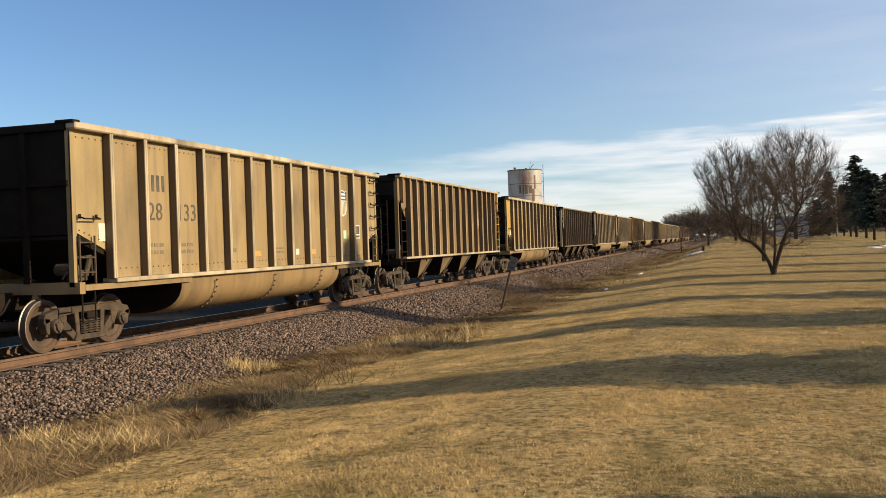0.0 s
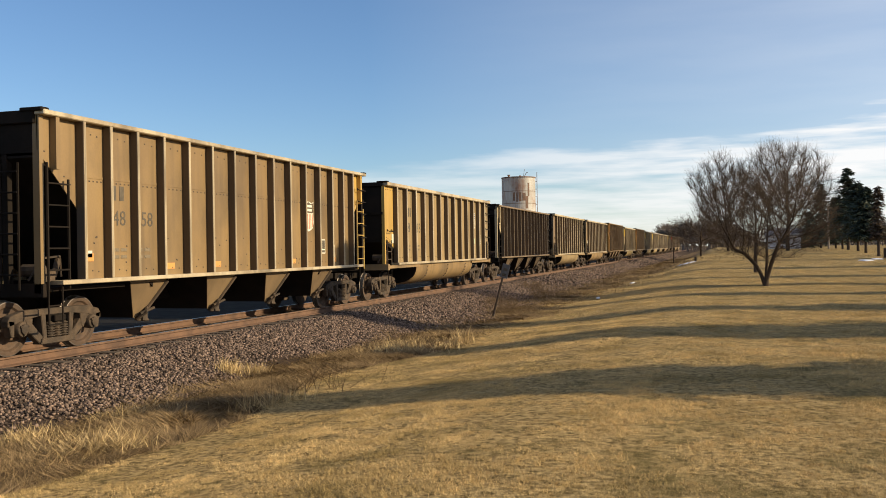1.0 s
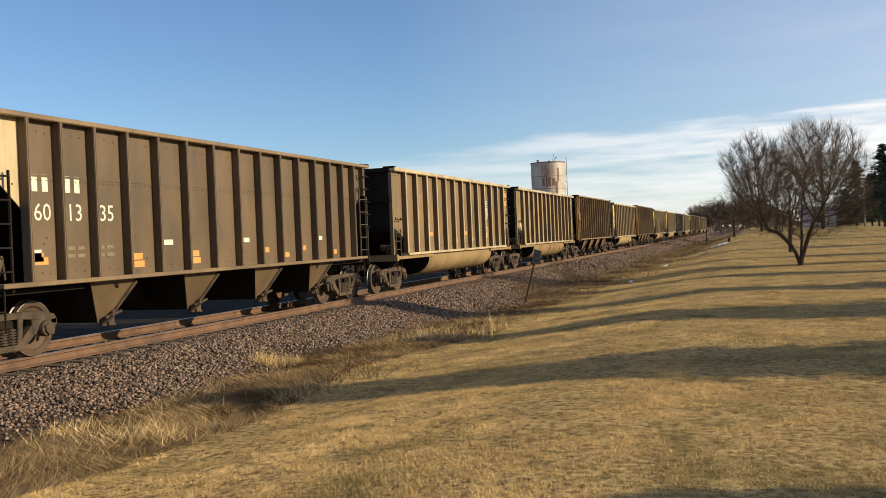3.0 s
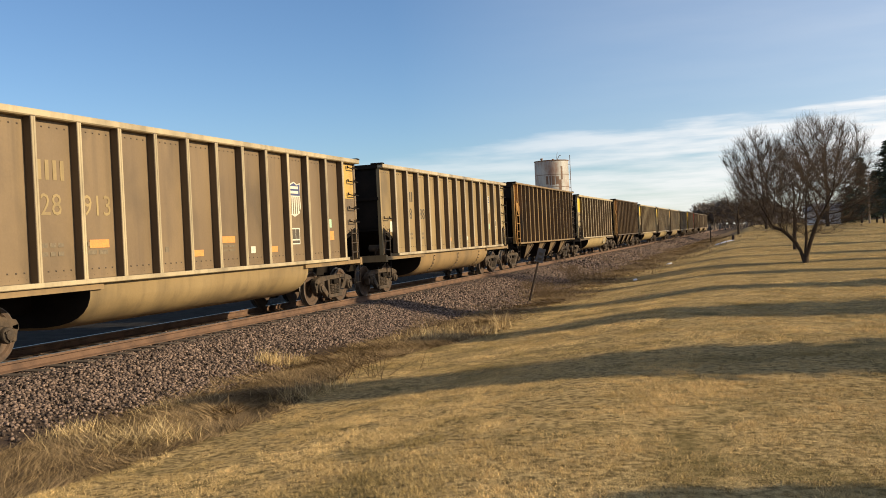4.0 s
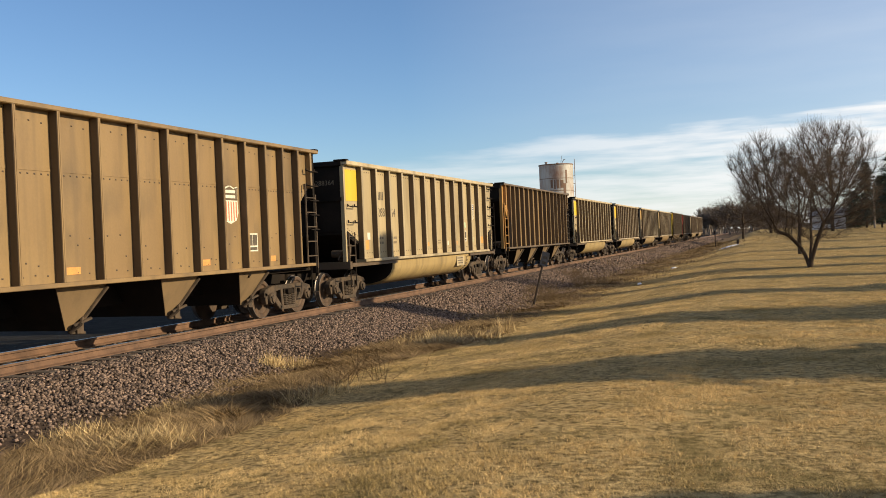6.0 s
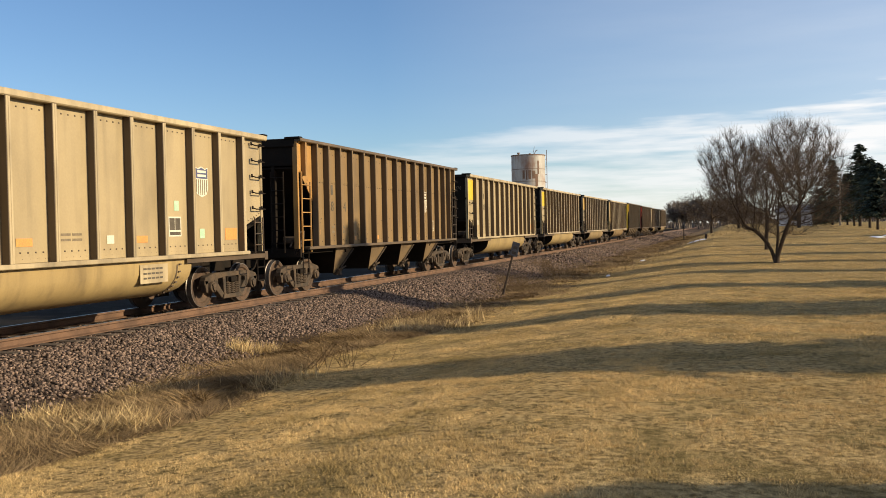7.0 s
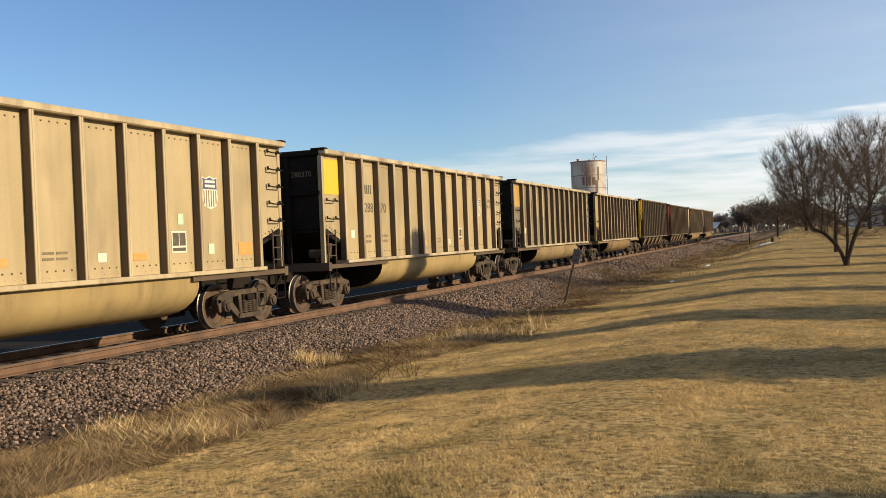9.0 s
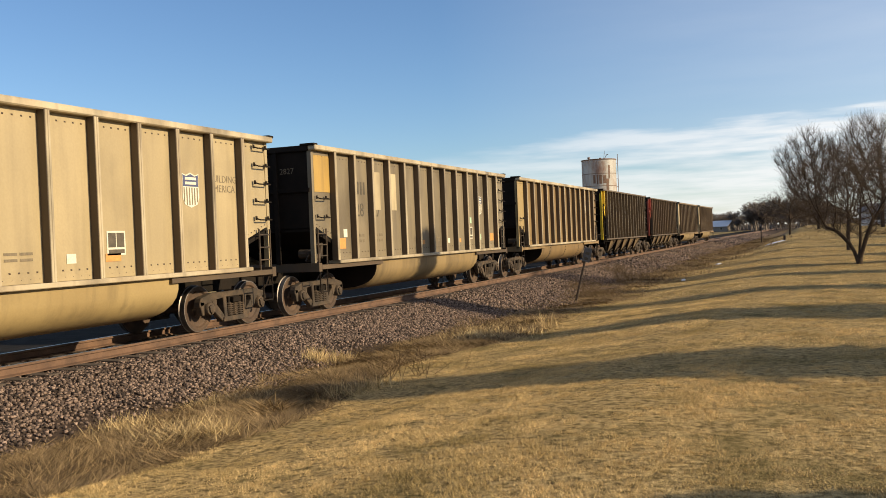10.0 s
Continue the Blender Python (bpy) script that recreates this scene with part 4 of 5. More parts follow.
def train():
    """The cars in order from the one leaving the view to the last."""
    up_gon = "dusty tan ribbed steel bathtub coal gondola with dark numbers"
    cmo = "pale tan ribbed bathtub coal gondola with bright yellow end patch"
    hop = "weathered ochre ribbed open-top coal hopper with discharge chutes"
    return [
        gondola(up_gon, TAN, TAN, YELLOW, CREAM, CREAM, extras=UPS),
        gondola(up_gon, TAN, SAND, SAND, RIM, RIM, ("28", "133"), extras=UPS),
        hopper(hop, OCHRE, OCHRE, YELLOW, RIM, RIM, ("48", "658"), extras=[hx_shield(10, 2.62, 0.64, WHITEPAINT, BROWN, REDSTRIPE), hx_info(11, 1.5), hx_plate(12, 0.2, 1.5, 0.22, 0.35, WHITEPAINT), hx_plate(13, 0.1, 1.4, 0.26, 0.28, GREENDECAL)]),
        gondola(up_gon, TAN, YELLOW, TAN, RIM, RIM, ("28", "433"), extras=UPS),
        hopper("dark brown ribbed open-top coal hopper with pale numbers", BROWN, CREAM, BROWN, UMBER, BROWN, ("60", "13", "35"), marks=4, type_m=WHITEPAINT, top=3.86, extras=[hx_plate(j, 0.1, 1.5, 0.4, 0.12, ORANGEDECAL, "reflector") for j in (0, 3, 5, 8, 10)] + [hx_plate(j, 0.15, 1.75, 0.4, 0.1, WHITEPAINT) for j in (4, 7, 11)]),
        gondola("brown dusty ribbed bathtub coal gondola with pale ribs", UMBER, UMBER, UMBER, CREAM, CREAM, ("28", "913"), type_m=SAND, tub_seams=0, extras=[ex_plate(13, 0.10, 2.84, 0.86, 0.94, YELLOW, "yellow_patch"), ex_shield(10, 2.75, 0.66), ex_info(10, 1.55), ex_plate(12, 0.3, 2.05, 0.2, 0.22, GREENDECAL), ex_plate(12, 0.2, 1.72, 0.42, 0.24, ORANGEDECAL), ex_plate(3, 0.3, 1.75, 0.5, 0.14, ORANGEDECAL), ex_plate(7, 0.3, 1.75, 0.5, 0.14, ORANGEDECAL)]),
        gondola(up_gon, TAN, TAN, SAND, RIM, RIM, ("28", "288"), extras=UPS),
        hopper(hop, OCHRE, ORANGE, OCHRE, OCHRE, OCHRE, extras=[hx_shield(10, 2.62, 0.64, WHITEPAINT, BROWN, REDSTRIPE), hx_info(11, 1.5), hx_plate(3, 0.1, 1.6, 0.3, 0.3, WHITEPAINT)]),
        gondola(cmo, PALE, PALE, PALE, CREAM, CREAM, ("288", "364"), marks=3, yellow=BRIGHT, tub_seams=0, extras=CMOS + [ex_tub]),
        hopper("brown weathered ribbed open-top coal hopper with faded orange ends", OCHRE, ORANGE, OCHRE, BROWN, OCHRE, ("48", "714"), extras=[hx_shield(10, 2.62, 0.64, WHITEPAINT, BROWN, UMBER), hx_info(11, 1.45), hx_plate(12, 0.3, 1.5, 0.12, 0.2, WHITEPAINT)]),
        gondola(cmo, PALE, PALE, PALE, CREAM, CREAM, ("288", "276"), marks=3, yellow=BRIGHT, tub_seams=0, extras=CMOS),
        gondola(cmo, PALE, PALE, PALE, RIM, RIM, ("288", "370"), marks=3, yellow=BRIGHT, tub_seams=0, extras=[CMOS[0], ex_info(9, 1.5), CMOS[6]] + [ex_type(12, 0.08, 2.92, "BUILDING" + chr(10) + "AMERICA", 0.20, FADED)]),
        gondola("grey-brown grimy bathtub coal gondola with pale patches", GREY, GREY, GREY, RIM, RIM, ("28", "27"), yellow=YELLOW, tub_seams=0, extras=CMOS + [ex_plate(3, 0.2, 2.48, 0.5, 1.0, CREAM, "paint_patch"), ex_plate(4, 0.2, 2.48, 0.5, 1.0, CREAM, "paint_patch")]),
        gondola(up_gon, OCHRE, SAND, OCHRE, RIM, RIM, tub_seams=3, extras=UPS[:2]),
        hopper("olive tan ribbed open-top coal hopper with a yellow end", GREY, BRIGHT, GREY, BROWN, GREY, chutes=5, top=4.0),
        hopper("dark grey-brown open-top coal hopper with a red end patch", UMBER, REDP, UMBER, BROWN, UMBER, chutes=5, top=3.95),
        gondola("dirty brown bathtub coal gondola", UMBER, CREAM, UMBER, UMBER, UMBER),
        gondola("dirty brown bathtub coal gondola at the end of the train", UMBER, CREAM, UMBER, UMBER, UMBER),
    ]


CARS = train()
# where each car's near corner stands along the track at the start
NEAR = [-3.06, 13.29, 29.73, 46.11, 62.49, 78.96, 95.13, 111.39, 127.52, 143.78, 160.14, 176.44, 192.68, 208.97, 225.03, 241.3, 257.55, 273.8]
SPEED = 17.38
# metres by which the train runs ahead of that steady speed
AHEAD = [(0, 0), (0.5, 0.05), (1, -0.34), (1.5, -0.41), (2, -0.28), (2.5, -0.26), (3.2, -0.24), (4, -0.19), (4.5, 0.41), (5, 0.36), (5.8, 0.32), (6.5, 0.29),
         (7, 0.29), (7.5, 0.30), (8, 0.16), (8.5, 0.22), (9, 0.12), (9.5, 0.06), (10, 0.0)]


def advance(t):
    return SPEED * t + float(np.interp(t, *zip(*AHEAD)))


def motions():
    for i, car in enumerate(CARS):
        walk(car, [(t, pose(TRACK, NEAR[i] - G0 - advance(t), 0)) for t, _ in AHEAD])
    turns = [k / FPS for k in range(0, 10 * FPS + 1)]
    for e, sets in WHEELSETS.items():
        walk(sets[0], [(t, pose(0, e * 0.889, WHEEL_R, math.degrees(advance(t) / WHEEL_R))) for t in turns])
        keys = sets[0].animation_data
        for ws in sets[1:]:
            ws.rotation_mode = "QUATERNION"
            data = ws.animation_data_create()
            data.action = keys.action
            data.action_slot = keys.action_slot


# ---------------------------------------------------------------- track bed details
def ties():
    """Ties near by as pieces, the rest joined."""
    bm = bmesh.new()
    quad_box(bm, -1.3, 1.3, -0.115, 0.115, -0.34, -0.165)
    soften(bm, 0.01)
    me = mesh_of(bm, "tie")
    rng = random.Random(3)
    for k in range(150):
        put("tie", me, TIE, TRACK_ROOT, m=pose(rng.uniform(-0.04, 0.04), -4 + k * 0.5, rng.uniform(-0.008, 0.004), 0, 0, rng.uniform(-1, 1)))
    bm = bmesh.new()
    for k in range(400):
        y = 71 + k * 0.5
        quad_box(bm, -1.3, 1.3, y - 0.115, y + 0.115, -0.34, -0.165)
    tagged(part("far_ties", bm, TIE, TRACK_ROOT), kind="stuff")


ties()


def ballast():
    """Crushed stone over the bank: every stone a small uneven block."""
    rng = np.random.default_rng(4)
    parts = []
    for n, x0, x1, y0, y1, r0, r1 in ((46000, -11.25, -8.0, 6, 26, 0.016, 0.034), (26000, -11.25, -7.0, 26, 52, 0.024, 0.044), (7000, -13.9, -11.25, 5, 30, 0.022, 0.04), (12000, -11.3, -7.2, 52, 110, 0.04, 0.07), (6000, -11.3, -7.2, 110, 220, 0.07, 0.13)):
        p = np.stack([rng.uniform(x0, x1, n), rng.uniform(y0, y1, n)], -1)
        thin = 1 - step(-9.3, -8.3, p[:, 0] + 0.45 * np.sin(p[:, 1] * 0.8) - 1.0 * step(17, 27, p[:, 1]) + 0.5 * step(50, 80, p[:, 1]))
        keep = (rng.random(n) < thin) & (np.abs(np.abs(p[:, 0] - TRACK) - 0.755) > 0.11)
        p = p[keep]
        parts.append((p, rng.uniform(r0, r1, len(p))))
    p, r = np.concatenate([a for a, _ in parts]), np.concatenate([b for _, b in parts])
    n = len(p)
    corner = np.array([(x, y, z) for x in (-1, 1) for y in (-1, 1) for z in (-1, 1)], float)
    c = corner[None] * rng.uniform(0.45, 1.05, (n, 8, 3)) * np.array([1.0, 0.85, 0.7]) * r[:, None, None]
    a, b = rng.uniform(0, math.tau, n), rng.uniform(-1.3, 1.3, n)
    ca, sa, cb, sb = np.cos(a)[:, None], np.sin(a)[:, None], np.cos(b)[:, None], np.sin(b)[:, None]
    x, y, z = c[..., 0], c[..., 1] * cb - c[..., 2] * sb, c[..., 1] * sb + c[..., 2] * cb
    v = np.stack([x * ca - y * sa + p[:, :1], x * sa + y * ca + p[:, 1:], z + (height(p[:, 0], p[:, 1]) + r * rng.uniform(0.1, 0.9, n))[:, None]], -1).reshape(-1, 3)
    q = np.array([(0, 1, 3, 2), (4, 6, 7, 5), (0, 4, 5, 1), (2, 3, 7, 6), (0, 2, 6, 4), (1, 5, 7, 3)])
    f = (q[None] + np.arange(n)[:, None, None] * 8).reshape(-1, 4)
    return tagged(soup("ballast_stones", v, f, STONE), "pinkish grey crushed stone ballast", "ballast", kind="stuff")


ballast()


def blades(name, p, h, w, lean, material, label, category, seed, az=None, base=None):
    """Grass as single pointed blades. p: (n, 2) feet; h, w, lean: arrays or numbers."""
    rng = np.random.default_rng(seed)
    n = len(p)
    h, w, lean = (np.broadcast_to(np.asarray(q, float), (n,)) for q in (h, w, lean))
    face = rng.uniform(0, math.tau, n)
    az = rng.uniform(0, math.tau, n) if az is None else az
    z = height(p[:, 0], p[:, 1]) - 0.005 if base is None else base
    dx, dy = np.cos(face) * w, np.sin(face) * w
    a = np.stack([p[:, 0] - dx, p[:, 1] - dy, z], -1)
    b = np.stack([p[:, 0] + dx, p[:, 1] + dy, z], -1)
    t = np.stack([p[:, 0] + np.cos(az) * h * np.sin(lean), p[:, 1] + np.sin(az) * h * np.sin(lean), z + h * np.cos(lean)], -1)
    v = np.stack([a, b, t], 1).reshape(-1, 3)
    f = np.arange(3 * n).reshape(-1, 3)
    return tagged(soup(name, v, f, material), label, category, kind="stuff")


def patchy(x, y, size, seed):
    """Smooth random values from 0 to 1 that change over the given size."""
    g = np.random.default_rng(seed).random((256, 256))
    u, v = x / size + 1000, y / size + 1000
    i, j = np.floor(u).astype(int), np.floor(v).astype(int)
    a, b = u - i, v - j
    a, b = a * a * (3 - 2 * a), b * b * (3 - 2 * b)
    i0, i1, j0, j1 = i % 256, (i + 1) % 256, j % 256, (j + 1) % 256
    return (g[i0, j0] * (1 - a) + g[i1, j0] * a) * (1 - b) + (g[i0, j1] * (1 - a) + g[i1, j1] * a) * b


def lawn():
    rng = np.random.default_rng(8)
    feet, hs, ws = [], [], []
    for n, y0, y1, per, spread, h, w in ((110000, 4.0, 14, 9, 0.024, 0.042, 0.0026), (80000, 14, 27, 6, 0.045, 0.048, 0.005), (70000, 27, 62, 5, 0.16, 0.045, 0.010), (26000, 62, 125, 5, 0.3, 0.06, 0.026)):
        y = rng.uniform(y0, y1, n)
        lo, hi = -6.3 + 0.3 * np.sin(y * 0.6 + 2), 0.22 * y + 0.8
        x = lo + (hi - lo) * rng.random(n)
        wave = 0.45 * patchy(x, y, 0.12 if y0 < 14 else 0.22, 1) + 0.33 * patchy(x, y, 0.5, 2) + 0.22 * patchy(x * 1.6, y * 0.5, 1.7, 3)
        wave = np.clip((wave - 0.24) / 0.5, 0.02, 1)
        k = rng.random(n) < 0.02 + 1.3 * wave ** 1.5
        c = np.stack([x[k], y[k]], -1)
        p = np.repeat(c, per, 0) + rng.normal(0, spread, (len(c) * per, 2))
        feet.append(p)
        hs.append((0.3 + 0.8 * np.repeat(wave[k], per)) * rng.uniform(0.5, 1.25, len(p)) * h)
        ws.append(np.full(len(p), w))
    blades("lawn_grass", np.concatenate(feet), np.concatenate(hs), np.concatenate(ws), np.clip(np.abs(rng.normal(0.95, 0.3, sum(map(len, feet)))), 0, 1.4), BLADE, "short dormant tan lawn grass with faint green", "grass", 9)


lawn()


def verge():
    """Matted straw and weeds between lawn and ballast."""
    rng = np.random.default_rng(12)
    n = 150000
    y = 5 + 160 * rng.random(n) ** 2.0
    x = rng.uniform(-9.0, -6.1, n) + 0.3 * np.sin(y * 0.6 + 2) + 0.9 * step(17, 27, y) * rng.random(n) + 1.6 * step(42, 95, y) * rng.random(n)
    k = 0.6 * patchy(x, y, 0.35, 5) + 0.4 * patchy(x, y, 1.2, 6) + rng.normal(0, 0.12, n) > 0.42
    p = np.stack([x[k], y[k]], -1)
    m = len(p)
    az = math.tau * patchy(p[:, 0], p[:, 1], 0.8, 7) + rng.normal(0, 0.5, m)
    blades("verge_straw", p, rng.uniform(0.12, 0.42, m), rng.uniform(0.003, 0.006, m) * (1 + p[:, 1] / 18), np.clip(rng.normal(1.40, 0.12, m), 0.9, 1.53), MATTED, "matted brown straw along the foot of the bank", "dry grass", 13, az)


verge()


def mat_of_straw():
    rng = np.random.default_rng(31)
    n = 90000
    y = rng.uniform(4.5, 24, n)
    x = rng.uniform(-8.7, -6.2, n) + 0.3 * np.sin(y * 0.6 + 2)
    k = rng.random(n) < 1.7 * patchy(x, y, 0.45, 15) ** 1.5
    p = np.stack([x[k], y[k]], -1)
    m = len(p)
    az = math.tau * patchy(p[:, 0], p[:, 1], 1.1, 16) + rng.normal(0, 0.6, m)
    blades("flattened_grass", p, rng.uniform(0.08, 0.30, m), rng.uniform(0.0025, 0.005, m) * (1 + p[:, 1] / 22), np.clip(rng.normal(1.28, 0.16, m), 0.5, 1.52), MATTED, "flattened brown straw with dark gaps", "dry grass", 33, az)


mat_of_straw()


def clump(x, y, n, spread, h, lean, seed, label="standing clump of bleached dry grass", material=None):
    rng = np.random.default_rng(seed)
    p = rng.normal(0, 1, (n, 2)) * spread + (x, y)
    ob = blades("dry_grass_clump", p, rng.uniform(0.35, 1.0, n) * h * (0.8 if y < 25 else 0.55), rng.uniform(0.003, 0.006, n) * (1 + y / 25), np.clip(np.abs(rng.normal(0.2 + 0.75 * lean, 0.35, n)), 0, 1.45), material or (STRAW if y < 25 else THATCH), label, "dry grass", seed + 1)
    ob["group"] = "verge grass clumps"
    return ob


for i, (x, y, n, s, h, lean) in enumerate((
        (-6.65, 8.75, 420, 0.22, 0.46, 1.15), (-7.05, 8.9, 300, 0.28, 0.40, 1.2), (-6.4, 8.95, 160, 0.12, 0.5, 0.9), (-8.15, 11.33, 380, 0.22, 0.36, 1.1), (-7.6, 11.5, 200, 0.25, 0.3, 1.2), (-8.93, 15.84, 420, 0.16, 0.42, 0.6), (-8.6, 16.2, 200, 0.12, 0.34, 0.6),
        (-6.9, 19.5, 500, 0.4, 0.42, 0.8), (-6.4, 20.2, 420, 0.4, 0.36, 0.8), (-8.3, 9.55, 260, 0.16, 0.4, 0.8), (-6.2, 11.5, 110, 0.16, 0.42, 0.4), (-6.0, 12.3, 90, 0.2, 0.36, 0.4), (-5.9, 21.4, 80, 0.10, 0.66, 0.3),
        (-7.2, 21.5, 500, 0.6, 0.30, 0.9), (-7.5, 26.5, 600, 0.8, 0.32, 0.9), (-7.3, 34, 900, 1.0, 0.34, 0.8), (-7.4, 39, 900, 1.0, 0.4, 0.7),
        (-7.0, 45, 900, 1.2, 0.45, 0.6), (-7.2, 52, 900, 1.5, 0.5, 0.6), (-7.0, 62, 900, 2.0, 0.55, 0.6), (-6.6, 75, 900, 2.2, 0.6, 0.6), (-6.2, 90, 900, 2.6, 0.7, 0.6))):
    clump(x, y, n, s, h, lean, 40 + 2 * i)


def weeds(x, y, n, h, seed):
    """Branched brown weed stalks in a heap."""
    rng = random.Random(seed)
    bm = bmesh.new()
    z = ground_z(x, y) - 0.02
    for _ in range(n):
        a, b = rng.gauss(0, 0.4), rng.gauss(0, 0.4)
        foot = Vector((x + a, y + b, z))
        tip = foot + Vector((rng.gauss(0, 0.2), rng.gauss(0, 0.2), h * rng.uniform(0.4, 1.0)))
        rod(bm, foot, tip, 0.006, 0.003, n=3, cap=False)
        for _ in range(3):
            q = foot.lerp(tip, rng.uniform(0.4, 1))
            rod(bm, q, q + Vector((rng.gauss(0, 0.1), rng.gauss(0, 0.1), rng.uniform(0, 0.12))), 0.004, 0.002, n=3, cap=False)
    me = mesh_of(bm, "weed_heap")
    tagged(put("weed_heap", me, WEED), "brown heap of dead weed stalks", "weeds", "weed heaps", "stuff")


for i, (x, y, n, h) in enumerate(((-6.7, 20.3, 50, 0.3), (-6.9, 32, 120, 0.45), (-7.6, 42, 120, 0.6), (-8.4, 36, 90, 0.5), (-9.2, 47, 90, 0.5), (-5.9, 13.2, 25, 0.5))):
    weeds(x, y, n, h, 70 + i)


# ---------------------------------------------------------------- trees
def tubes(segs):
    """Arrays of a tree's limbs: every segment a tapered tube."""
    V, F, o = [], [], 0
    for a, b, r0, r1, n in segs:
        q = (b - a).to_track_quat("Z", "Y")
        for p, r in ((a, r0), (b, r1)):
            for i in range(n):
                t = i * math.tau / n
                V.append(p + q @ Vector((r * math.cos(t), r * math.sin(t), 0)))
        for i in range(n):
            j = (i + 1) % n
            F.append((o + i, o + j, o + n + j))
            F.append((o + i, o + n + j, o + n + i))
        o += 2 * n
    return V, F


def colonise(seed, base, inside, box, count, stride, reach, kill, rise=0.0, rounds=120):
    """Limbs that grow towards points scattered through the crown. Gives nodes and parents."""
    rng = np.random.default_rng(seed)
    lo, hi = np.array(box[0], float), np.array(box[1], float)
    goal = lo + (hi - lo) * rng.random((count * 3, 3))
    goal = goal[inside(goal)][:count]
    nodes, parent = [np.array(p, float) for p, _ in base], [q for _, q in base]
    near = np.full(len(goal), 1e9)
    who = np.zeros(len(goal), int)
    done, born = 0, collections.Counter()
    for _ in range(rounds):
        fresh = np.array(nodes[done:])
        if not len(fresh) or not len(goal):
            break
        d = np.linalg.norm(goal[:, None] - fresh[None], axis=2)
        k = d.argmin(1)
        dk = d[np.arange(len(goal)), k]
        better = dk < near
        near = np.where(better, dk, near)
        who = np.where(better, k + done, who)
        done = len(nodes)
        keep = near > kill
        goal, near, who = goal[keep], near[keep], who[keep]
        pull = near < reach
        for i in np.unique(who[pull]):
            if born[i] > 2:
                continue
            born[i] += 1
            way = goal[pull & (who == i)] - nodes[i]
            on = (nodes[i] - nodes[parent[i]]) / stride if parent[i] >= 0 else np.zeros(3)
            way = (way / np.linalg.norm(way, axis=1)[:, None]).mean(0) + rng.normal(0, 0.08, 3) + 0.45 * np.clip(on, -1, 1) + (0, 0, rise)
            nodes.append(nodes[i] + stride * way / max(np.linalg.norm(way), 1e-6))
            parent.append(int(i))
    return np.array(nodes), parent


def limbs(nodes, parent, tip, power, twigs, length, thin, seed, up=0.3, droop=0.0):
    """Segments of trunk and limbs, and of the twigs that end them."""
    rng = random.Random(seed)
    n = len(nodes)
    area = [0.0] * n
    for i in range(n - 1, -1, -1):
        area[i] = max(area[i], tip ** power)
        if parent[i] >= 0:
            area[parent[i]] += area[i]
    rad = [a ** (1 / power) for a in area]
    wood, fine = [], []
    mid = nodes[:, :2].mean(0)
    for i in range(n):
        q = parent[i]
        if q < 0:
            continue
        a, b = Vector(nodes[q]), Vector(nodes[i])
        r0 = min(rad[q], rad[i] * 1.25)
        (wood if rad[i] > tip * 3.2 else fine).append((a, b, r0, rad[i], 7 if rad[i] > tip * 8 else 5 if rad[i] > tip * 3.2 else 3))
        if rad[i] < tip * 3.5:
            along = (b - a).normalized()
            for _ in range(twigs):
                d = (along * 0.8 + Vector((rng.gauss(0, 0.6), rng.gauss(0, 0.6), rng.gauss(up, 0.45)))).normalized()
                p = a.lerp(b, rng.random())
                m = p + d * length * rng.uniform(0.3, 0.7)
                e = m + (d + Vector((rng.gauss(0, 0.3), rng.gauss(0, 0.3), rng.gauss(up * 0.5 - droop, 0.3)))).normalized() * length * rng.uniform(0.3, 0.8)
                fine.append((p, m, thin * 1.4, thin, 3))
                fine.append((m, e, thin, thin * 0.5, 3))
    return wood, fine


def bare_tree(label, x, y, inside, box, base, seed, count=900, stride=0.2, reach=2.0, kill=0.3, rise=0.0, tip=0.008, power=2.3, twigs=3, length=0.4, thin=0.004, up=0.3, droop=0.0):
    root = tagged(new("bare_tree"), label, "tree", "bare trees")
    root.location = (x, y, ground_z(x, y) - 0.05)
    nodes, parent = colonise(seed, base, inside, box, count, stride, reach, kill, rise)
    for name, sg, material in zip(("trunk", "crown"), limbs(nodes, parent, tip, power, twigs, length, thin, seed, up, droop), (BARK, TWIG)):
        V, F = tubes(sg)
        soup(name, V, F, material).parent = root
    return root


def dome(rx, z0, zm, z1, lean=0.0):
    """Inside a crown that is widest at zm, with a ragged outline."""
    def f(p):
        a = np.arctan2(p[:, 1], p[:, 0])
        u = np.where(p[:, 2] < zm, (zm - p[:, 2]) / (zm - z0), (p[:, 2] - zm) / (z1 - zm))
        r = rx * np.sqrt(np.clip(1 - u ** 2.2, 0, 1)) * (1 + 0.14 * np.sin(3 * a + p[:, 2]) + 0.10 * np.sin(7 * a + 2.0 * p[:, 2]))
        return np.hypot(p[:, 0] - lean * p[:, 2], p[:, 1]) < r
    return f


def stem(*paths):
    """Nodes of the trunk: every path a list of points that goes on from an earlier node, or from the ground (-1)."""
    out = []
    for start, pts in paths:
        q = start
        for p in pts:
            out.append((p, q))
            q = len(out) - 1
    return out


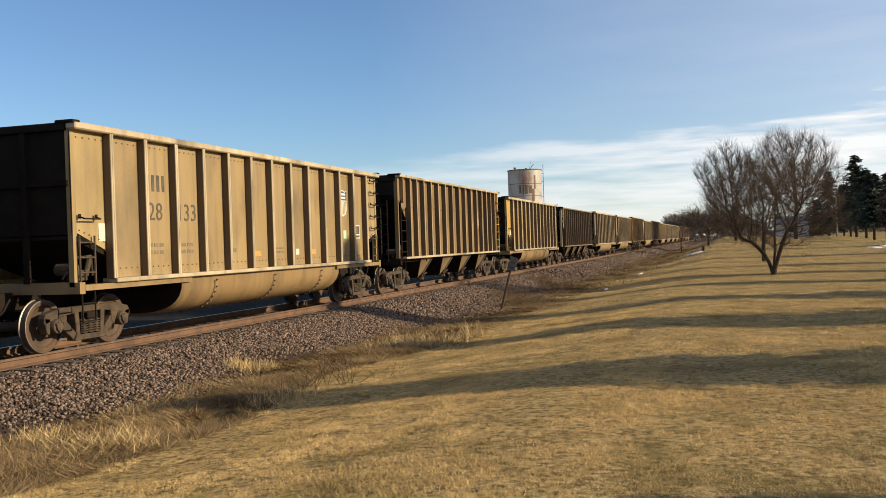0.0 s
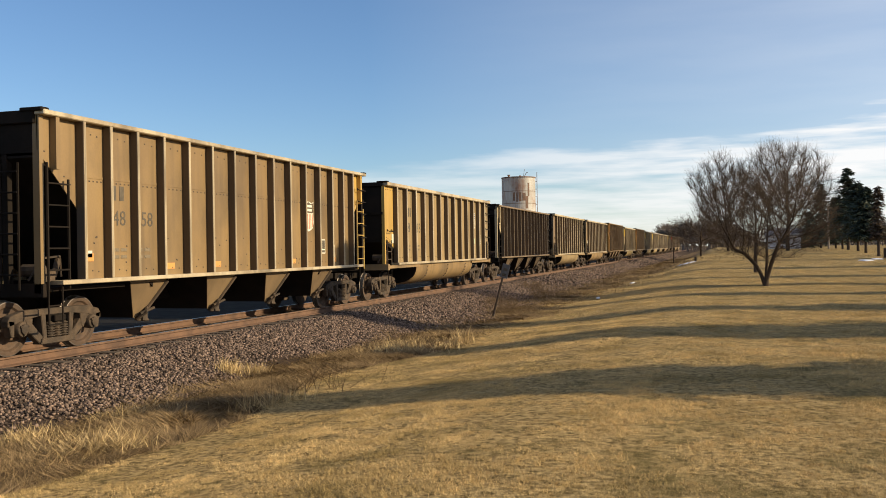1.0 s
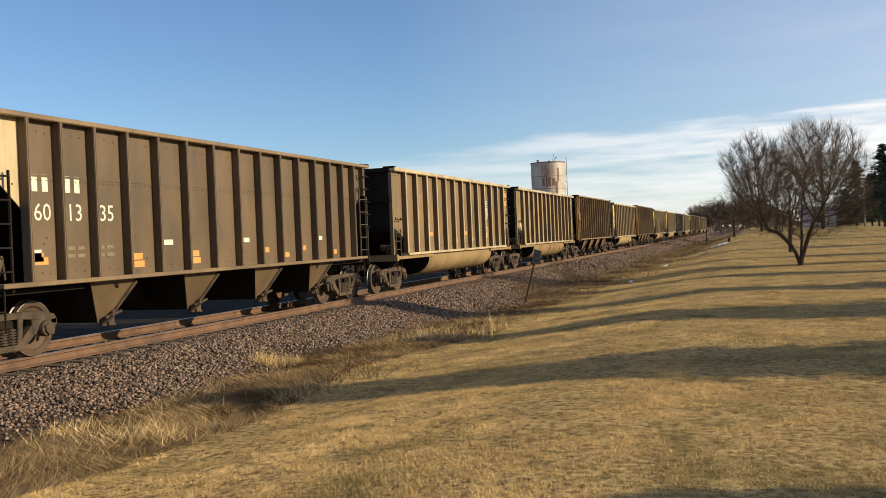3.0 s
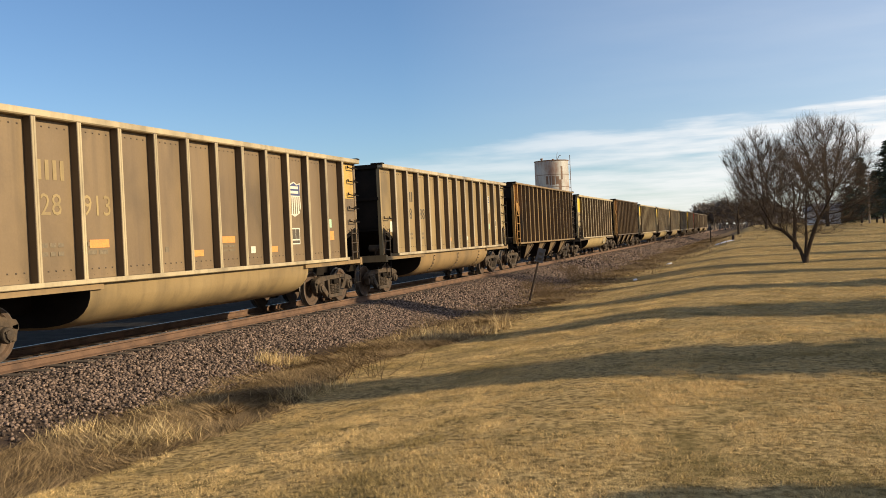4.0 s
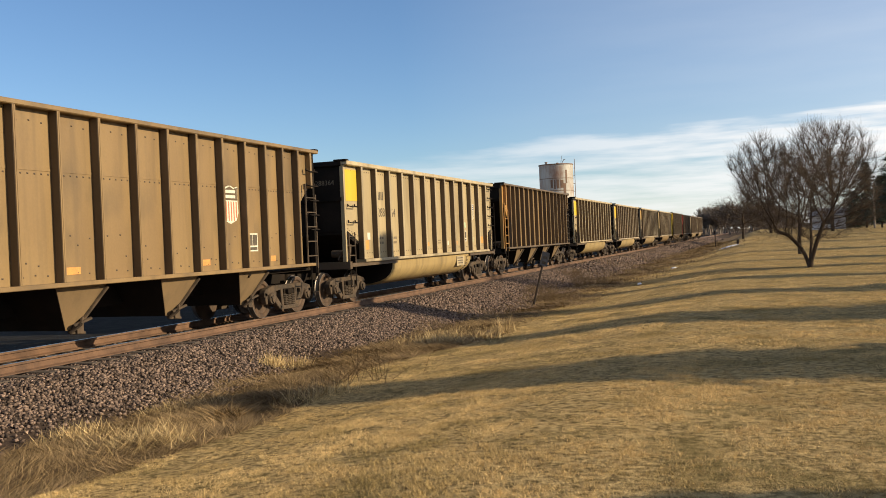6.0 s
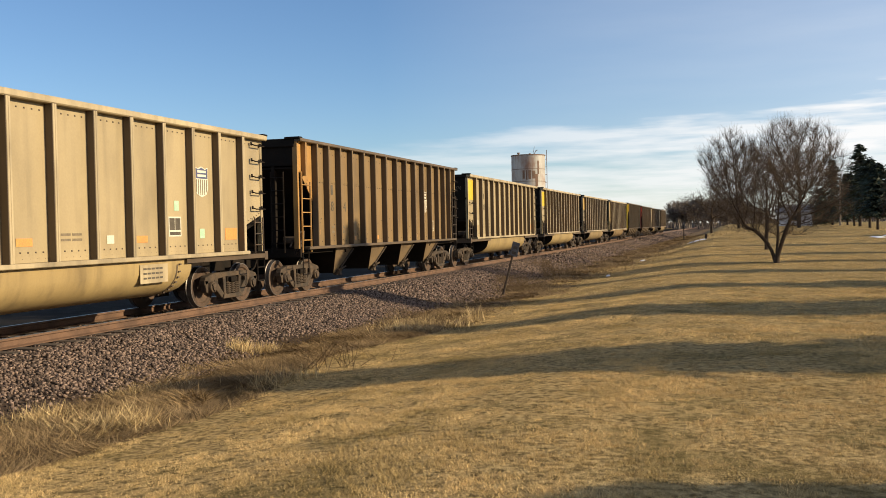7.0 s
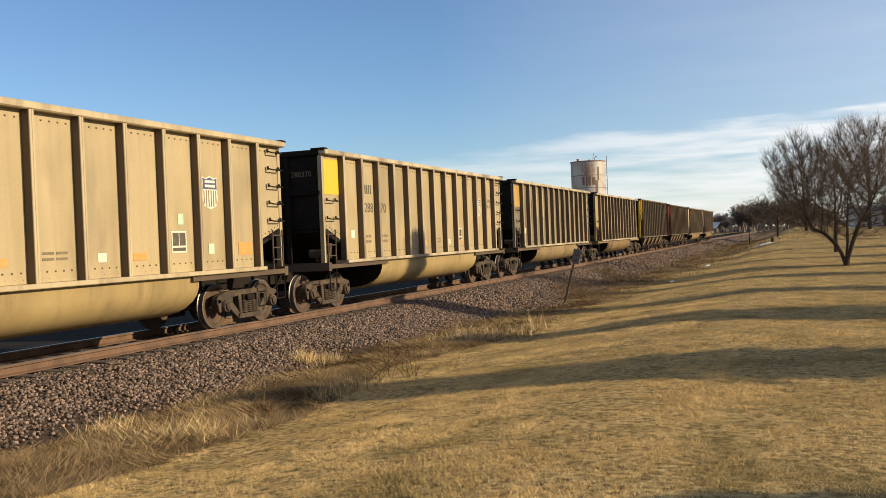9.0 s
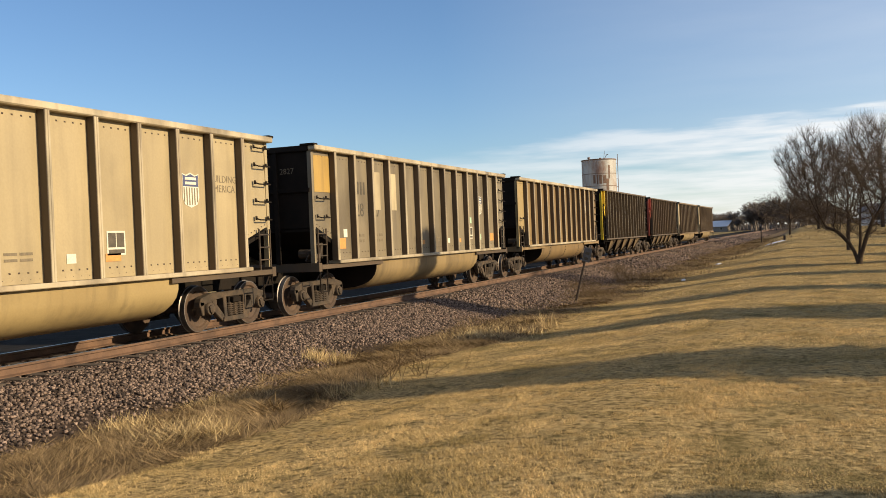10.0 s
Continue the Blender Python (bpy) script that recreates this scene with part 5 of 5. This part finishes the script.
bare_tree("low bare many-stemmed tree with a dense rounded crown", 1.9, 41.9, dome(2.75, 1.0, 2.9, 5.0), ((-3.2, -3.2, 0.9), (3.2, 3.2, 5.1)),
          stem((-1, ((0, 0, 0), (0.02, 0, 0.3), (0.02, 0, 0.6), (0.05, 0.0, 0.9), (0.07, 0.03, 1.2), (0.07, 0.06, 1.6))),
               (0, ((-0.10, 0.05, 0.3), (-0.2, 0.08, 0.6), (-0.36, 0.1, 0.9), (-0.6, 0.1, 1.2), (-0.85, 0.1, 1.45), (-1.2, 0.1, 1.6))),
               (1, ((0.12, -0.1, 0.6), (0.20, -0.2, 0.9), (0.3, -0.25, 1.2), (0.42, -0.3, 1.55), (0.55, -0.4, 1.9)))),
          11, count=2700, stride=0.13, reach=1.5, kill=0.20, rise=0.05, tip=0.0050, power=2.0, twigs=4, length=0.44, thin=0.0026, up=0.35)
bare_tree("bare tree with a stout trunk on the lawn", 2.05, 57.0, dome(3.0, 1.7, 3.6, 6.0), ((-3.3, -3.3, 1.6), (3.3, 3.3, 6.1)),
          stem((-1, ((0, 0, 0), (0, 0, 0.5), (0, 0, 1.0), (0.05, 0, 1.5), (0.05, 0, 2.0)))), 8, count=700, stride=0.22, reach=2.2, kill=0.38, rise=0.15, tip=0.010, power=2.05, twigs=2, length=0.55, thin=0.005, up=0.4)
bare_tree("tall bare shade tree with upswept limbs", 10.0, 149.0, dome(7.0, 4.0, 10.0, 16.2, -0.05), ((-8.5, -8, 4), (8, 8, 16.3)),
          stem((-1, ((0, 0, 0), (0, 0, 1.2), (0, 0, 2.4), (0.1, 0, 3.6), (0.2, 0, 4.6)))), 21, count=1600, stride=0.5, reach=6.0, kill=0.82, rise=0.3, tip=0.017, power=2.02, twigs=6, length=1.6, thin=0.009, up=0.75)
bare_tree("tall bare shade tree with upswept limbs", 1.4, 150.0, dome(5.0, 3.4, 8.6, 14.8, -0.07), ((-6.5, -6, 3), (6, 6, 15)),
          stem((-1, ((0, 0, 0), (0, 0, 1.2), (0, 0, 2.4), (-0.1, 0, 3.4)))), 34, count=1200, stride=0.46, reach=5.0, kill=0.76, rise=0.3, tip=0.017, power=2.02, twigs=6, length=1.5, thin=0.009, up=0.75)
bare_tree("bare spreading tree with low drooping limbs", -2.1, 119.0, dome(4.2, 0.7, 2.6, 5.8), ((-5, -5, 0.7), (5, 5, 6.0)),
          stem((-1, ((0, 0, 0), (0, 0, 0.8), (0.05, 0, 1.6), (0.0, 0, 2.4)))), 52, count=600, stride=0.32, reach=4.0, kill=0.6, tip=0.018, power=2.2, twigs=3, length=0.9, thin=0.009, up=0.05, droop=0.3)


def conifer_mesh(seed, H, R, bare, dense=1.0):
    """Crown arrays: whorls of drooping boughs, each a fan of pointed sprays."""
    rng = random.Random(seed)
    V, F = [], []
    z = bare
    while z < H - 0.1:
        u = (z - bare) / (H - bare)
        reach = R * (1 - u) ** 0.75 * (0.55 + 0.45 * min(1, u * 6)) + 0.12
        n = int((6 + 5 * (1 - u)) * dense)
        for i in range(n):
            a = rng.uniform(0, math.tau)
            L = reach * rng.uniform(0.6, 1.12)
            sag = rng.uniform(0.15, 0.45) * (1 - u * 0.7)
            for s in range(6):
                f0 = s / 6
                for side in (-1, 1):
                    px, pz = L * f0, z - sag * L * f0 + 0.10 * L * f0 * f0
                    b = a + side * rng.uniform(0.25, 0.9)
                    w = (0.34 * (1 - f0) + 0.16) * min(1.0, R / 2) * rng.uniform(0.7, 1.3)
                    o = len(V)
                    base = Vector((px * math.cos(a), px * math.sin(a), pz + rng.gauss(0, 0.05)))
                    tip = base + Vector((math.cos(b) * w * 1.6, math.sin(b) * w * 1.6, -rng.uniform(0.05, 0.4) * w * 2))
                    nrm = Vector((-math.sin(a), math.cos(a), rng.gauss(0, 0.5))) * w * 0.33
                    V += [base - nrm, base + nrm, tip]
                    F.append((o, o + 1, o + 2))
        z += rng.uniform(0.16, 0.28) * max(0.6, H / 10)
    return V, F


def conifer(label, x, y, H, R, bare, seed, dense=1.0, material=None):
    root = tagged(new("spruce_tree"), label, "tree", "evergreen row")
    root.location = (x, y, ground_z(x, y) - 0.05)
    V, F = tubes([(Vector((0, 0, 0)), Vector((0, 0, H * 0.55)), 0.03 * H * 0.5 + 0.05, 0.02 * H * 0.4 + 0.03, 7), (Vector((0, 0, H * 0.55)), Vector((0.02, 0, H)), 0.02 * H * 0.4 + 0.03, 0.015, 6)])
    soup("trunk", V, F, BARK).parent = root
    V, F = conifer_mesh(seed, H, R, bare, dense)
    soup("crown", V, F, material or NEEDLE).parent = root
    return root


def polar(az, r):
    return r * math.sin(radians(az)), r * math.cos(radians(az))


for i, (az, r, H, R, bare) in enumerate(((7.05, 150, 12.2, 6.2, 2.4), (7.55, 132, 9.0, 5.0, 2.0), (7.95, 112, 7.4, 3.6, 1.8), (5.62, 188, 12.2, 5.6, 1.8), (6.4, 176, 9.0, 5.4, 1.4), (5.0, 200, 7.5, 5.0, 0.6), (6.75, 158, 8.0, 5.0, 2.2))):
    conifer("dark green spruce with a bare lower trunk", *polar(az, r), H, R, bare, 100 + i, 1.2)
conifer("thin half-bare larch on the lawn edge", *polar(8.6, 86), 6.0, 1.2, 1.6, 120, 0.45, TWIG)
conifer("open dark pine beyond the lawn", *polar(10.3, 118), 8.8, 3.2, 3.4, 121, 0.7)
for i, (x, y, H, R) in enumerate(((8.6, 7.1, 3.7, 1.8), (9.0, 14.0, 5.9, 3.2), (9.0, 21.3, 5.6, 3.4), (9.6, 28.4, 9.6, 1.9), (10.0, 36.2, 5.9, 1.6), (10.6, 44, 6.2, 1.5), (12.0, 53, 6.6, 1.5), (14.4, 64, 7.4, 1.6), (17.0, 77, 8.2, 1.9), (20.5, 92, 8.6, 2.2))):
    conifer("dark green spruce in a row along the lawn", x, y, H, R, 0.3 if i != 3 else 1.2, 140 + i, 1.5 if i < 3 else 1.1)


def grow(segs, rng, p, d, length, r, level, top, splits, wander, lift, thin):
    steps = 3 if level < 2 else 2
    for s in range(steps):
        d = (d + Vector((rng.gauss(0, wander), rng.gauss(0, wander), rng.gauss(0, wander) + lift))).normalized()
        q = p + d * (length / steps)
        r1 = max(r * 0.86, thin)
        segs[0 if level < 2 else 1].append((p, q, r, r1, 7 if level == 0 else 5 if level == 1 else 3))
        if level and level < top and s < steps - 1:
            side = (d + Vector((rng.gauss(0, 0.8), rng.gauss(0, 0.8), rng.gauss(0.1, 0.4)))).normalized()
            grow(segs, rng, q, side, length * 0.55, r1 * 0.55, level + 1 if level + 1 > 2 else 2, top, splits, wander, lift, thin)
        p, r = q, r1
    if level < top:
        k = splits[min(level, len(splits) - 1)]
        turn = rng.uniform(0, math.tau)
        for i in range(k):
            a = turn + i * math.tau / k + rng.gauss(0, 0.3)
            u = d.orthogonal().normalized()
            w = d.cross(u)
            open_ = rng.uniform(0.35, 0.75)
            nd = (d + (u * math.cos(a) + w * math.sin(a)) * open_).normalized()
            grow(segs, rng, p, nd, length * rng.uniform(0.66, 0.86), r * rng.uniform(0.58, 0.74), level + 1, top, splits, wander, lift, thin)


def woods():
    """Far bare woodland on the skyline."""
    V, F = [], []
    rng = random.Random(77)
    kinds = []
    for s in range(4):
        segs = ([], [])
        grow(segs, random.Random(200 + s), Vector((0, 0, 0)), Vector((0, 0, 1)), 1.0, 0.13, 0, 5, (5, 3, 3, 3, 2), 0.14, 0.12, 0.028)
        kinds.append(tubes([(a, b, r0, r1, 3) for a, b, r0, r1, _ in segs[0] + segs[1]]))
    for k in range(130):
        az = rng.uniform(-6.5, 1.0) if k % 3 else rng.uniform(1.0, 11.0)
        x, y = polar(az, rng.uniform(300, 430))
        if az < -4.2:
            x, y = polar(az, rng.uniform(440, 520))
        size = rng.uniform(0.4, 1.1) * (8 if az > 1 else 10.5 if az > -3.6 else 9)
        kv, kf = kinds[k % 4]
        zm = max(v.z for v in kv)
        o, c, s, q = len(V), math.cos(k), math.sin(k), size / zm
        V += [(x + (v.x * c - v.y * s) * q, y + (v.x * s + v.y * c) * q, v.z * q - 0.2) for v in kv]
        F += [(a + o, b + o, d + o) for a, b, d in kf]
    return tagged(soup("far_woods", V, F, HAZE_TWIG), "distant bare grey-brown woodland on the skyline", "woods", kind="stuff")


woods()


def far_brush():
    rng = np.random.default_rng(91)
    n = 16000
    az, r = np.radians(rng.uniform(-9, 13, n)), rng.uniform(440, 520, n)
    p = np.stack([r * np.sin(az), r * np.cos(az)], -1)
    h = rng.uniform(1.5, 4.2, n) * (0.75 + 0.25 * np.sin(az * 90))
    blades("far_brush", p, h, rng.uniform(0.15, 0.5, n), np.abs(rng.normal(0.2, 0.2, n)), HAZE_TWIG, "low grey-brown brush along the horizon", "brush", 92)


far_brush()


# ---------------------------------------------------------------- buildings and fixtures
def water_tank():
    root = tagged(new("storage_tank"), "tall rust-streaked white steel tank with a ladder", "tank")
    x, y = polar(-11.82, 170)
    root.location = (x, y, -0.4)
    R, H = 3.06, 14.85
    bm = bmesh.new()
    n = 40
    zs = [0, 3, 6, 9, 12, H]
    rings = [[bm.verts.new((R * math.cos(i * math.tau / n), R * math.sin(i * math.tau / n), z)) for i in range(n)] for z in zs]
    for p, q in zip(rings, rings[1:]):
        for i in range(n):
            bm.faces.new((p[i], p[(i + 1) % n], q[(i + 1) % n], q[i]))
    bm.faces.new(rings[-1])
    shell = part("shell", bm, SILO, root, smooth=True)

    def hoop(bm, z, r, t, h):
        for i in range(n):
            a, b = i * math.tau / n, (i + 1) * math.tau / n
            prism(bm, [(r * math.cos(a), r * math.sin(a)), ((r + t) * math.cos(a), (r + t) * math.sin(a)), ((r + t) * math.cos(b), (r + t) * math.sin(b)), (r * math.cos(b), r * math.sin(b))], "z", z, z + h)
    for z in (7.9, 10.1, 12.3):
        bm = bmesh.new()
        hoop(bm, z, R - 0.01, 0.03, 0.09)
        part("seam", bm, SEAM, shell)
    bm = bmesh.new()
    hoop(bm, H - 0.05, R - 0.05, 0.14, 0.16)
    part("roof_rim", bm, SEAM, root)
    # faded rust-edged letters' remains as plain bars
    view = math.atan2(-y, -x)
    for a, z, w, h in ((-0.28, 10.6, 0.4, 1.5), (-0.10, 10.4, 0.3, 1.7), (0.08, 10.5, 0.5, 1.6), (0.32, 10.6, 0.6, 1.4), (0.5, 9.2, 0.5, 2.2), (0.62, 11.4, 0.35, 2.4)):
        bm = bmesh.new()
        aa = view + a
        cx, cy = (R + 0.012) * math.cos(aa), (R + 0.012) * math.sin(aa)
        tx, ty = -math.sin(aa), math.cos(aa)
        k = 5
        vs = []
        for j in range(k):
            b = aa + (j / (k - 1) - 0.5) * w / R
            vs.append(((R + 0.012) * math.cos(b), (R + 0.012) * math.sin(b)))
        for (xa, ya), (xb, yb) in zip(vs, vs[1:]):
            bm.faces.new([bm.verts.new(p) for p in ((xa, ya, z), (xb, yb, z), (xb, yb, z + h), (xa, ya, z + h))])
        part("rust_patch", bm, SEAM, shell)
    right = view + math.pi / 2
    bm = bmesh.new()
    cx, cy = (R + 0.30) * math.cos(right), (R + 0.30) * math.sin(right)
    for d in (-0.25, 0.25):
        rod(bm, (cx + d * math.cos(view), cy + d * math.sin(view), 0), (cx + d * math.cos(view), cy + d * math.sin(view), H + 1.0), 0.05, n=5)
    for k in range(46):
        z = 0.4 + k * 0.33
        rod(bm, (cx - 0.25 * math.cos(view), cy - 0.25 * math.sin(view), z), (cx + 0.25 * math.cos(view), cy + 0.25 * math.sin(view), z), 0.025, n=4)
    for k in range(9):
        z = 3 + k * 1.4
        rod(bm, (cx, cy, z), (cx - 0.3 * math.cos(right), cy - 0.3 * math.sin(right), z), 0.04, n=4)
    part("ladder", bm, SEAM, root)

    def on_top(name, dr, da, fn, m):
        bm = bmesh.new()
        fn(bm, dr * math.cos(view + da), dr * math.sin(view + da))
        part(name, bm, m, root)
    on_top("vent", 2.2, -0.9, lambda bm, a, b: (rod(bm, (a, b, H), (a, b, H + 0.4), 0.16, n=8), rod(bm, (a, b, H + 0.35), (a, b, H + 0.55), 0.26, n=8)), SEAM)
    on_top("vent", 1.0, 0.3, lambda bm, a, b: rod(bm, (a, b, H), (a, b, H + 0.4), 0.2, n=8), SEAM)
    on_top("antenna", 1.6, 0.9, lambda bm, a, b: (wire(bm, [(a - 0.3, b, H), (a + 0.2, b, H + 0.9), (a + 0.5, b, H + 0.95)], 0.06), rod(bm, (a - 0.4, b, H), (a - 0.1, b, H + 1.6), 0.03)), SEAM)
    return root


water_tank()


def gable_house(name, label, az, r, w, d, h, rise, wall_m, roof_m, turn=0.0, windows=2):
    root = tagged(new(name), label, "building")
    x, y = polar(az, r)
    root.matrix_basis = pose(x, y, ground_z(x, y) - 0.1, 0, 0, turn)
    bm = bmesh.new()
    prism(bm, [(-w / 2, 0), (w / 2, 0), (w / 2, h), (-w / 2, h)], "y", -d / 2, d / 2)
    wall = part("wall", bm, wall_m, root)
    for s in (-1, 1):
        bm = bmesh.new()
        prism(bm, [(s * (d / 2 + 0.35), h - 0.12), (s * (d / 2 + 0.35), h + 0.03), (0, h + rise + 0.15), (0, h + rise)], "x", -w / 2 - 0.3, w / 2 + 0.3)
        part("roof", bm, roof_m, root)
        bm = bmesh.new()
        prism(bm, [(-d / 2, h), (d / 2, h), (0, h + rise)], "x", s * (w / 2 - 0.1), s * (w / 2 - 0.02))
        part("gable", bm, wall_m, root)
    for i in range(windows):
        px = -w / 2 + (i + 0.5) * w / windows
        bm = bmesh.new()
        quad_box(bm, px - 0.5, px + 0.5, -d / 2 - 0.05, -d / 2 + 0.02, 1.0, 2.1)
        win = part("window", bm, CREAM, root)
        bm = bmesh.new()
        quad_box(bm, px - 0.42, px + 0.42, -d / 2 - 0.056, -d / 2 - 0.02, 1.08, 2.02)
        part("pane", bm, GLASSDARK, win)
    return root


gable_house("garage", "small white sided garage behind the bare trees", 3.6, 189, 6.2, 7.0, 2.6, 1.4, HOUSEWALL, ROOF, -4, 1)
gable_house("barn", "dull red sided house among the evergreens", 10.6, 190, 9.0, 8.0, 3.6, 2.2, BARN, ROOF, 8, 3)
gable_house("shed", "long low shed with a pale metal roof", -4.9, 420, 11.0, 9.0, 2.4, 2.4, POLE, ROOFWHITE, -20, 2)


def utility_pole(az, r, h):
    root = tagged(new("utility_pole"), "grey wooden utility pole with a crossarm", "pole")
    x, y = polar(az, r)
    root.location = (x, y, ground_z(x, y) - 0.1)
    bm = bmesh.new()
    rod(bm, (0, 0, 0), (0, 0, h), 0.17, 0.11, n=8)
    part("pole", bm, POLE, root)
    bm = bmesh.new()
    quad_box(bm, -1.1, 1.1, -0.06, 0.06, h - 0.7, h - 0.55)
    part("crossarm", bm, POLE, root)
    return root


utility_pole(6.02, 170, 7.6)


def trackside_sign():
    """A leaning steel post with a small weathered plate."""
    root = tagged(new("trackside_sign"), "leaning rusty post with a small weathered grey plate", "sign")
    root.location = (-7.2, 29.8, ground_z(-7.2, 29.8) - 0.1)
    bm = bmesh.new()
    rod(bm, (0, 0, 0), (0.44, 0.0, 1.62), 0.035, n=6)
    part("post", bm, POSTM, root)
    bm = bmesh.new()
    prism(bm, [(0.30, 1.45), (0.54, 1.38), (0.66, 1.82), (0.42, 1.90)], "y", -0.05, -0.035)
    plate_ = part("plate", bm, SIGNM, root)
    for k in (0, 1):
        bm = bmesh.new()
        prism(bm, [(0.37 + 0.05 * k, 1.49 + 0.17 * k), (0.50 + 0.05 * k, 1.45 + 0.17 * k), (0.525 + 0.05 * k, 1.54 + 0.17 * k), (0.395 + 0.05 * k, 1.58 + 0.17 * k)], "y", -0.056, -0.048)
        part("plate_bar", bm, BLACKPAINT, plate_)
    return root


trackside_sign()


def short_post(name, label, az, r, h, w, m):
    x, y = polar(az, r)
    bm = bmesh.new()
    prism(bm, [(-w, -w), (w, -w), (w, w), (-w, w)], "z", -0.1, h)
    soften(bm, w * 0.25)
    ob = put(name, mesh_of(bm, name), m)
    ob.location = (x, y, ground_z(x, y))
    return tagged(ob, label, "post")


short_post("marker_post", "short dark marker stake in the lawn", -1.33, 79, 0.40, 0.09, POSTM)
short_post("crossing_post", "slim dark post beside the track", -2.6, 118, 2.0, 0.06, POSTM)
short_post("stump", "low cut post by the lawn edge", 8.95, 79, 0.75, 0.14, BARK)


def snow_patch(x, y, rx, ry, seed):
    rng = random.Random(seed)
    bm = bmesh.new()
    n = 18
    rim = [(1 + rng.uniform(-0.35, 0.35)) for _ in range(n)]
    mid = bm.verts.new((x, y, ground_z(x, y) + 0.07))
    rings = []
    for f, dz in ((0.6, 0.06), (1.0, -0.02)):
        ring = []
        for i in range(n):
            px, py = x + rx * f * rim[i] * math.cos(i * math.tau / n), y + ry * f * rim[i] * math.sin(i * math.tau / n)
            ring.append(bm.verts.new((px, py, ground_z(px, py) + dz)))
        rings.append(ring)
    for i in range(n):
        j = (i + 1) % n
        bm.faces.new((mid, rings[0][i], rings[0][j]))
        bm.faces.new((rings[0][i], rings[1][i], rings[1][j], rings[0][j]))
    tagged(put("snow_patch", mesh_of(bm, "snow_patch", True), SNOW), "thin leftover patch of old snow on grass", "snow", "snow patches")


for i, (x, y, rx, ry) in enumerate(((-2.6, 78, 0.9, 1.4), (10.2, 73, 0.5, 0.9), (11.2, 75, 0.4, 0.6), (-4.9, 55.5, 0.16, 0.3), (-5.0, 40.2, 0.10, 0.08))):
    snow_patch(x, y, rx, ry, 300 + i)


def strip(name, pts, half, material, label, category):
    """A flat way laid over the ground along a line."""
    V, F = [], []
    for i, (x, y) in enumerate(pts):
        a, b = pts[max(0, i - 1)], pts[min(len(pts) - 1, i + 1)]
        dx, dy = b[0] - a[0], b[1] - a[1]
        L = math.hypot(dx, dy)
        for k in range(7):
            s = (k / 3 - 1) * half
            px, py = x + dy / L * s, y - dx / L * s
            V.append((px, py, ground_z(px, py) + 0.03))
    for i in range(len(pts) - 1):
        for k in range(6):
            o = i * 7 + k
            F.append((o, o + 1, o + 8, o + 7))
    return tagged(soup(name, V, F, material, True), label, category, kind="structure")


# added strip: the train's shade on the ground behind it, put into colour
SHADESTRIP = mat("dark ground strip with train shade", (0.034, 0.031, 0.027), (0.022, 0.020, 0.018), scale=2, rough=0.95, bump=0.3, grain=60, gloss=0.02)
strip("road", [(-20.2, -200 + 20 * k) for k in range(60)], 3.6, SHADESTRIP, "dark strip for train shade along the far side of the track", "road")
strip("driveway", [(16 + 0.42 * k, 74 + 2.2 * k) for k in range(40)], 3.0, ROADM, "pale gravel drive along the evergreens", "driveway")
# narrow dark brown strip laid over the lawn
strip("ditch_mud", [(-5.4 + 0.25 * k, 40.45 - 1.35 + 0.0625 * k) for k in range(22)], 0.22, DARKSTRIP, "dark narrow strip across the lawn", "ditch")


motions()
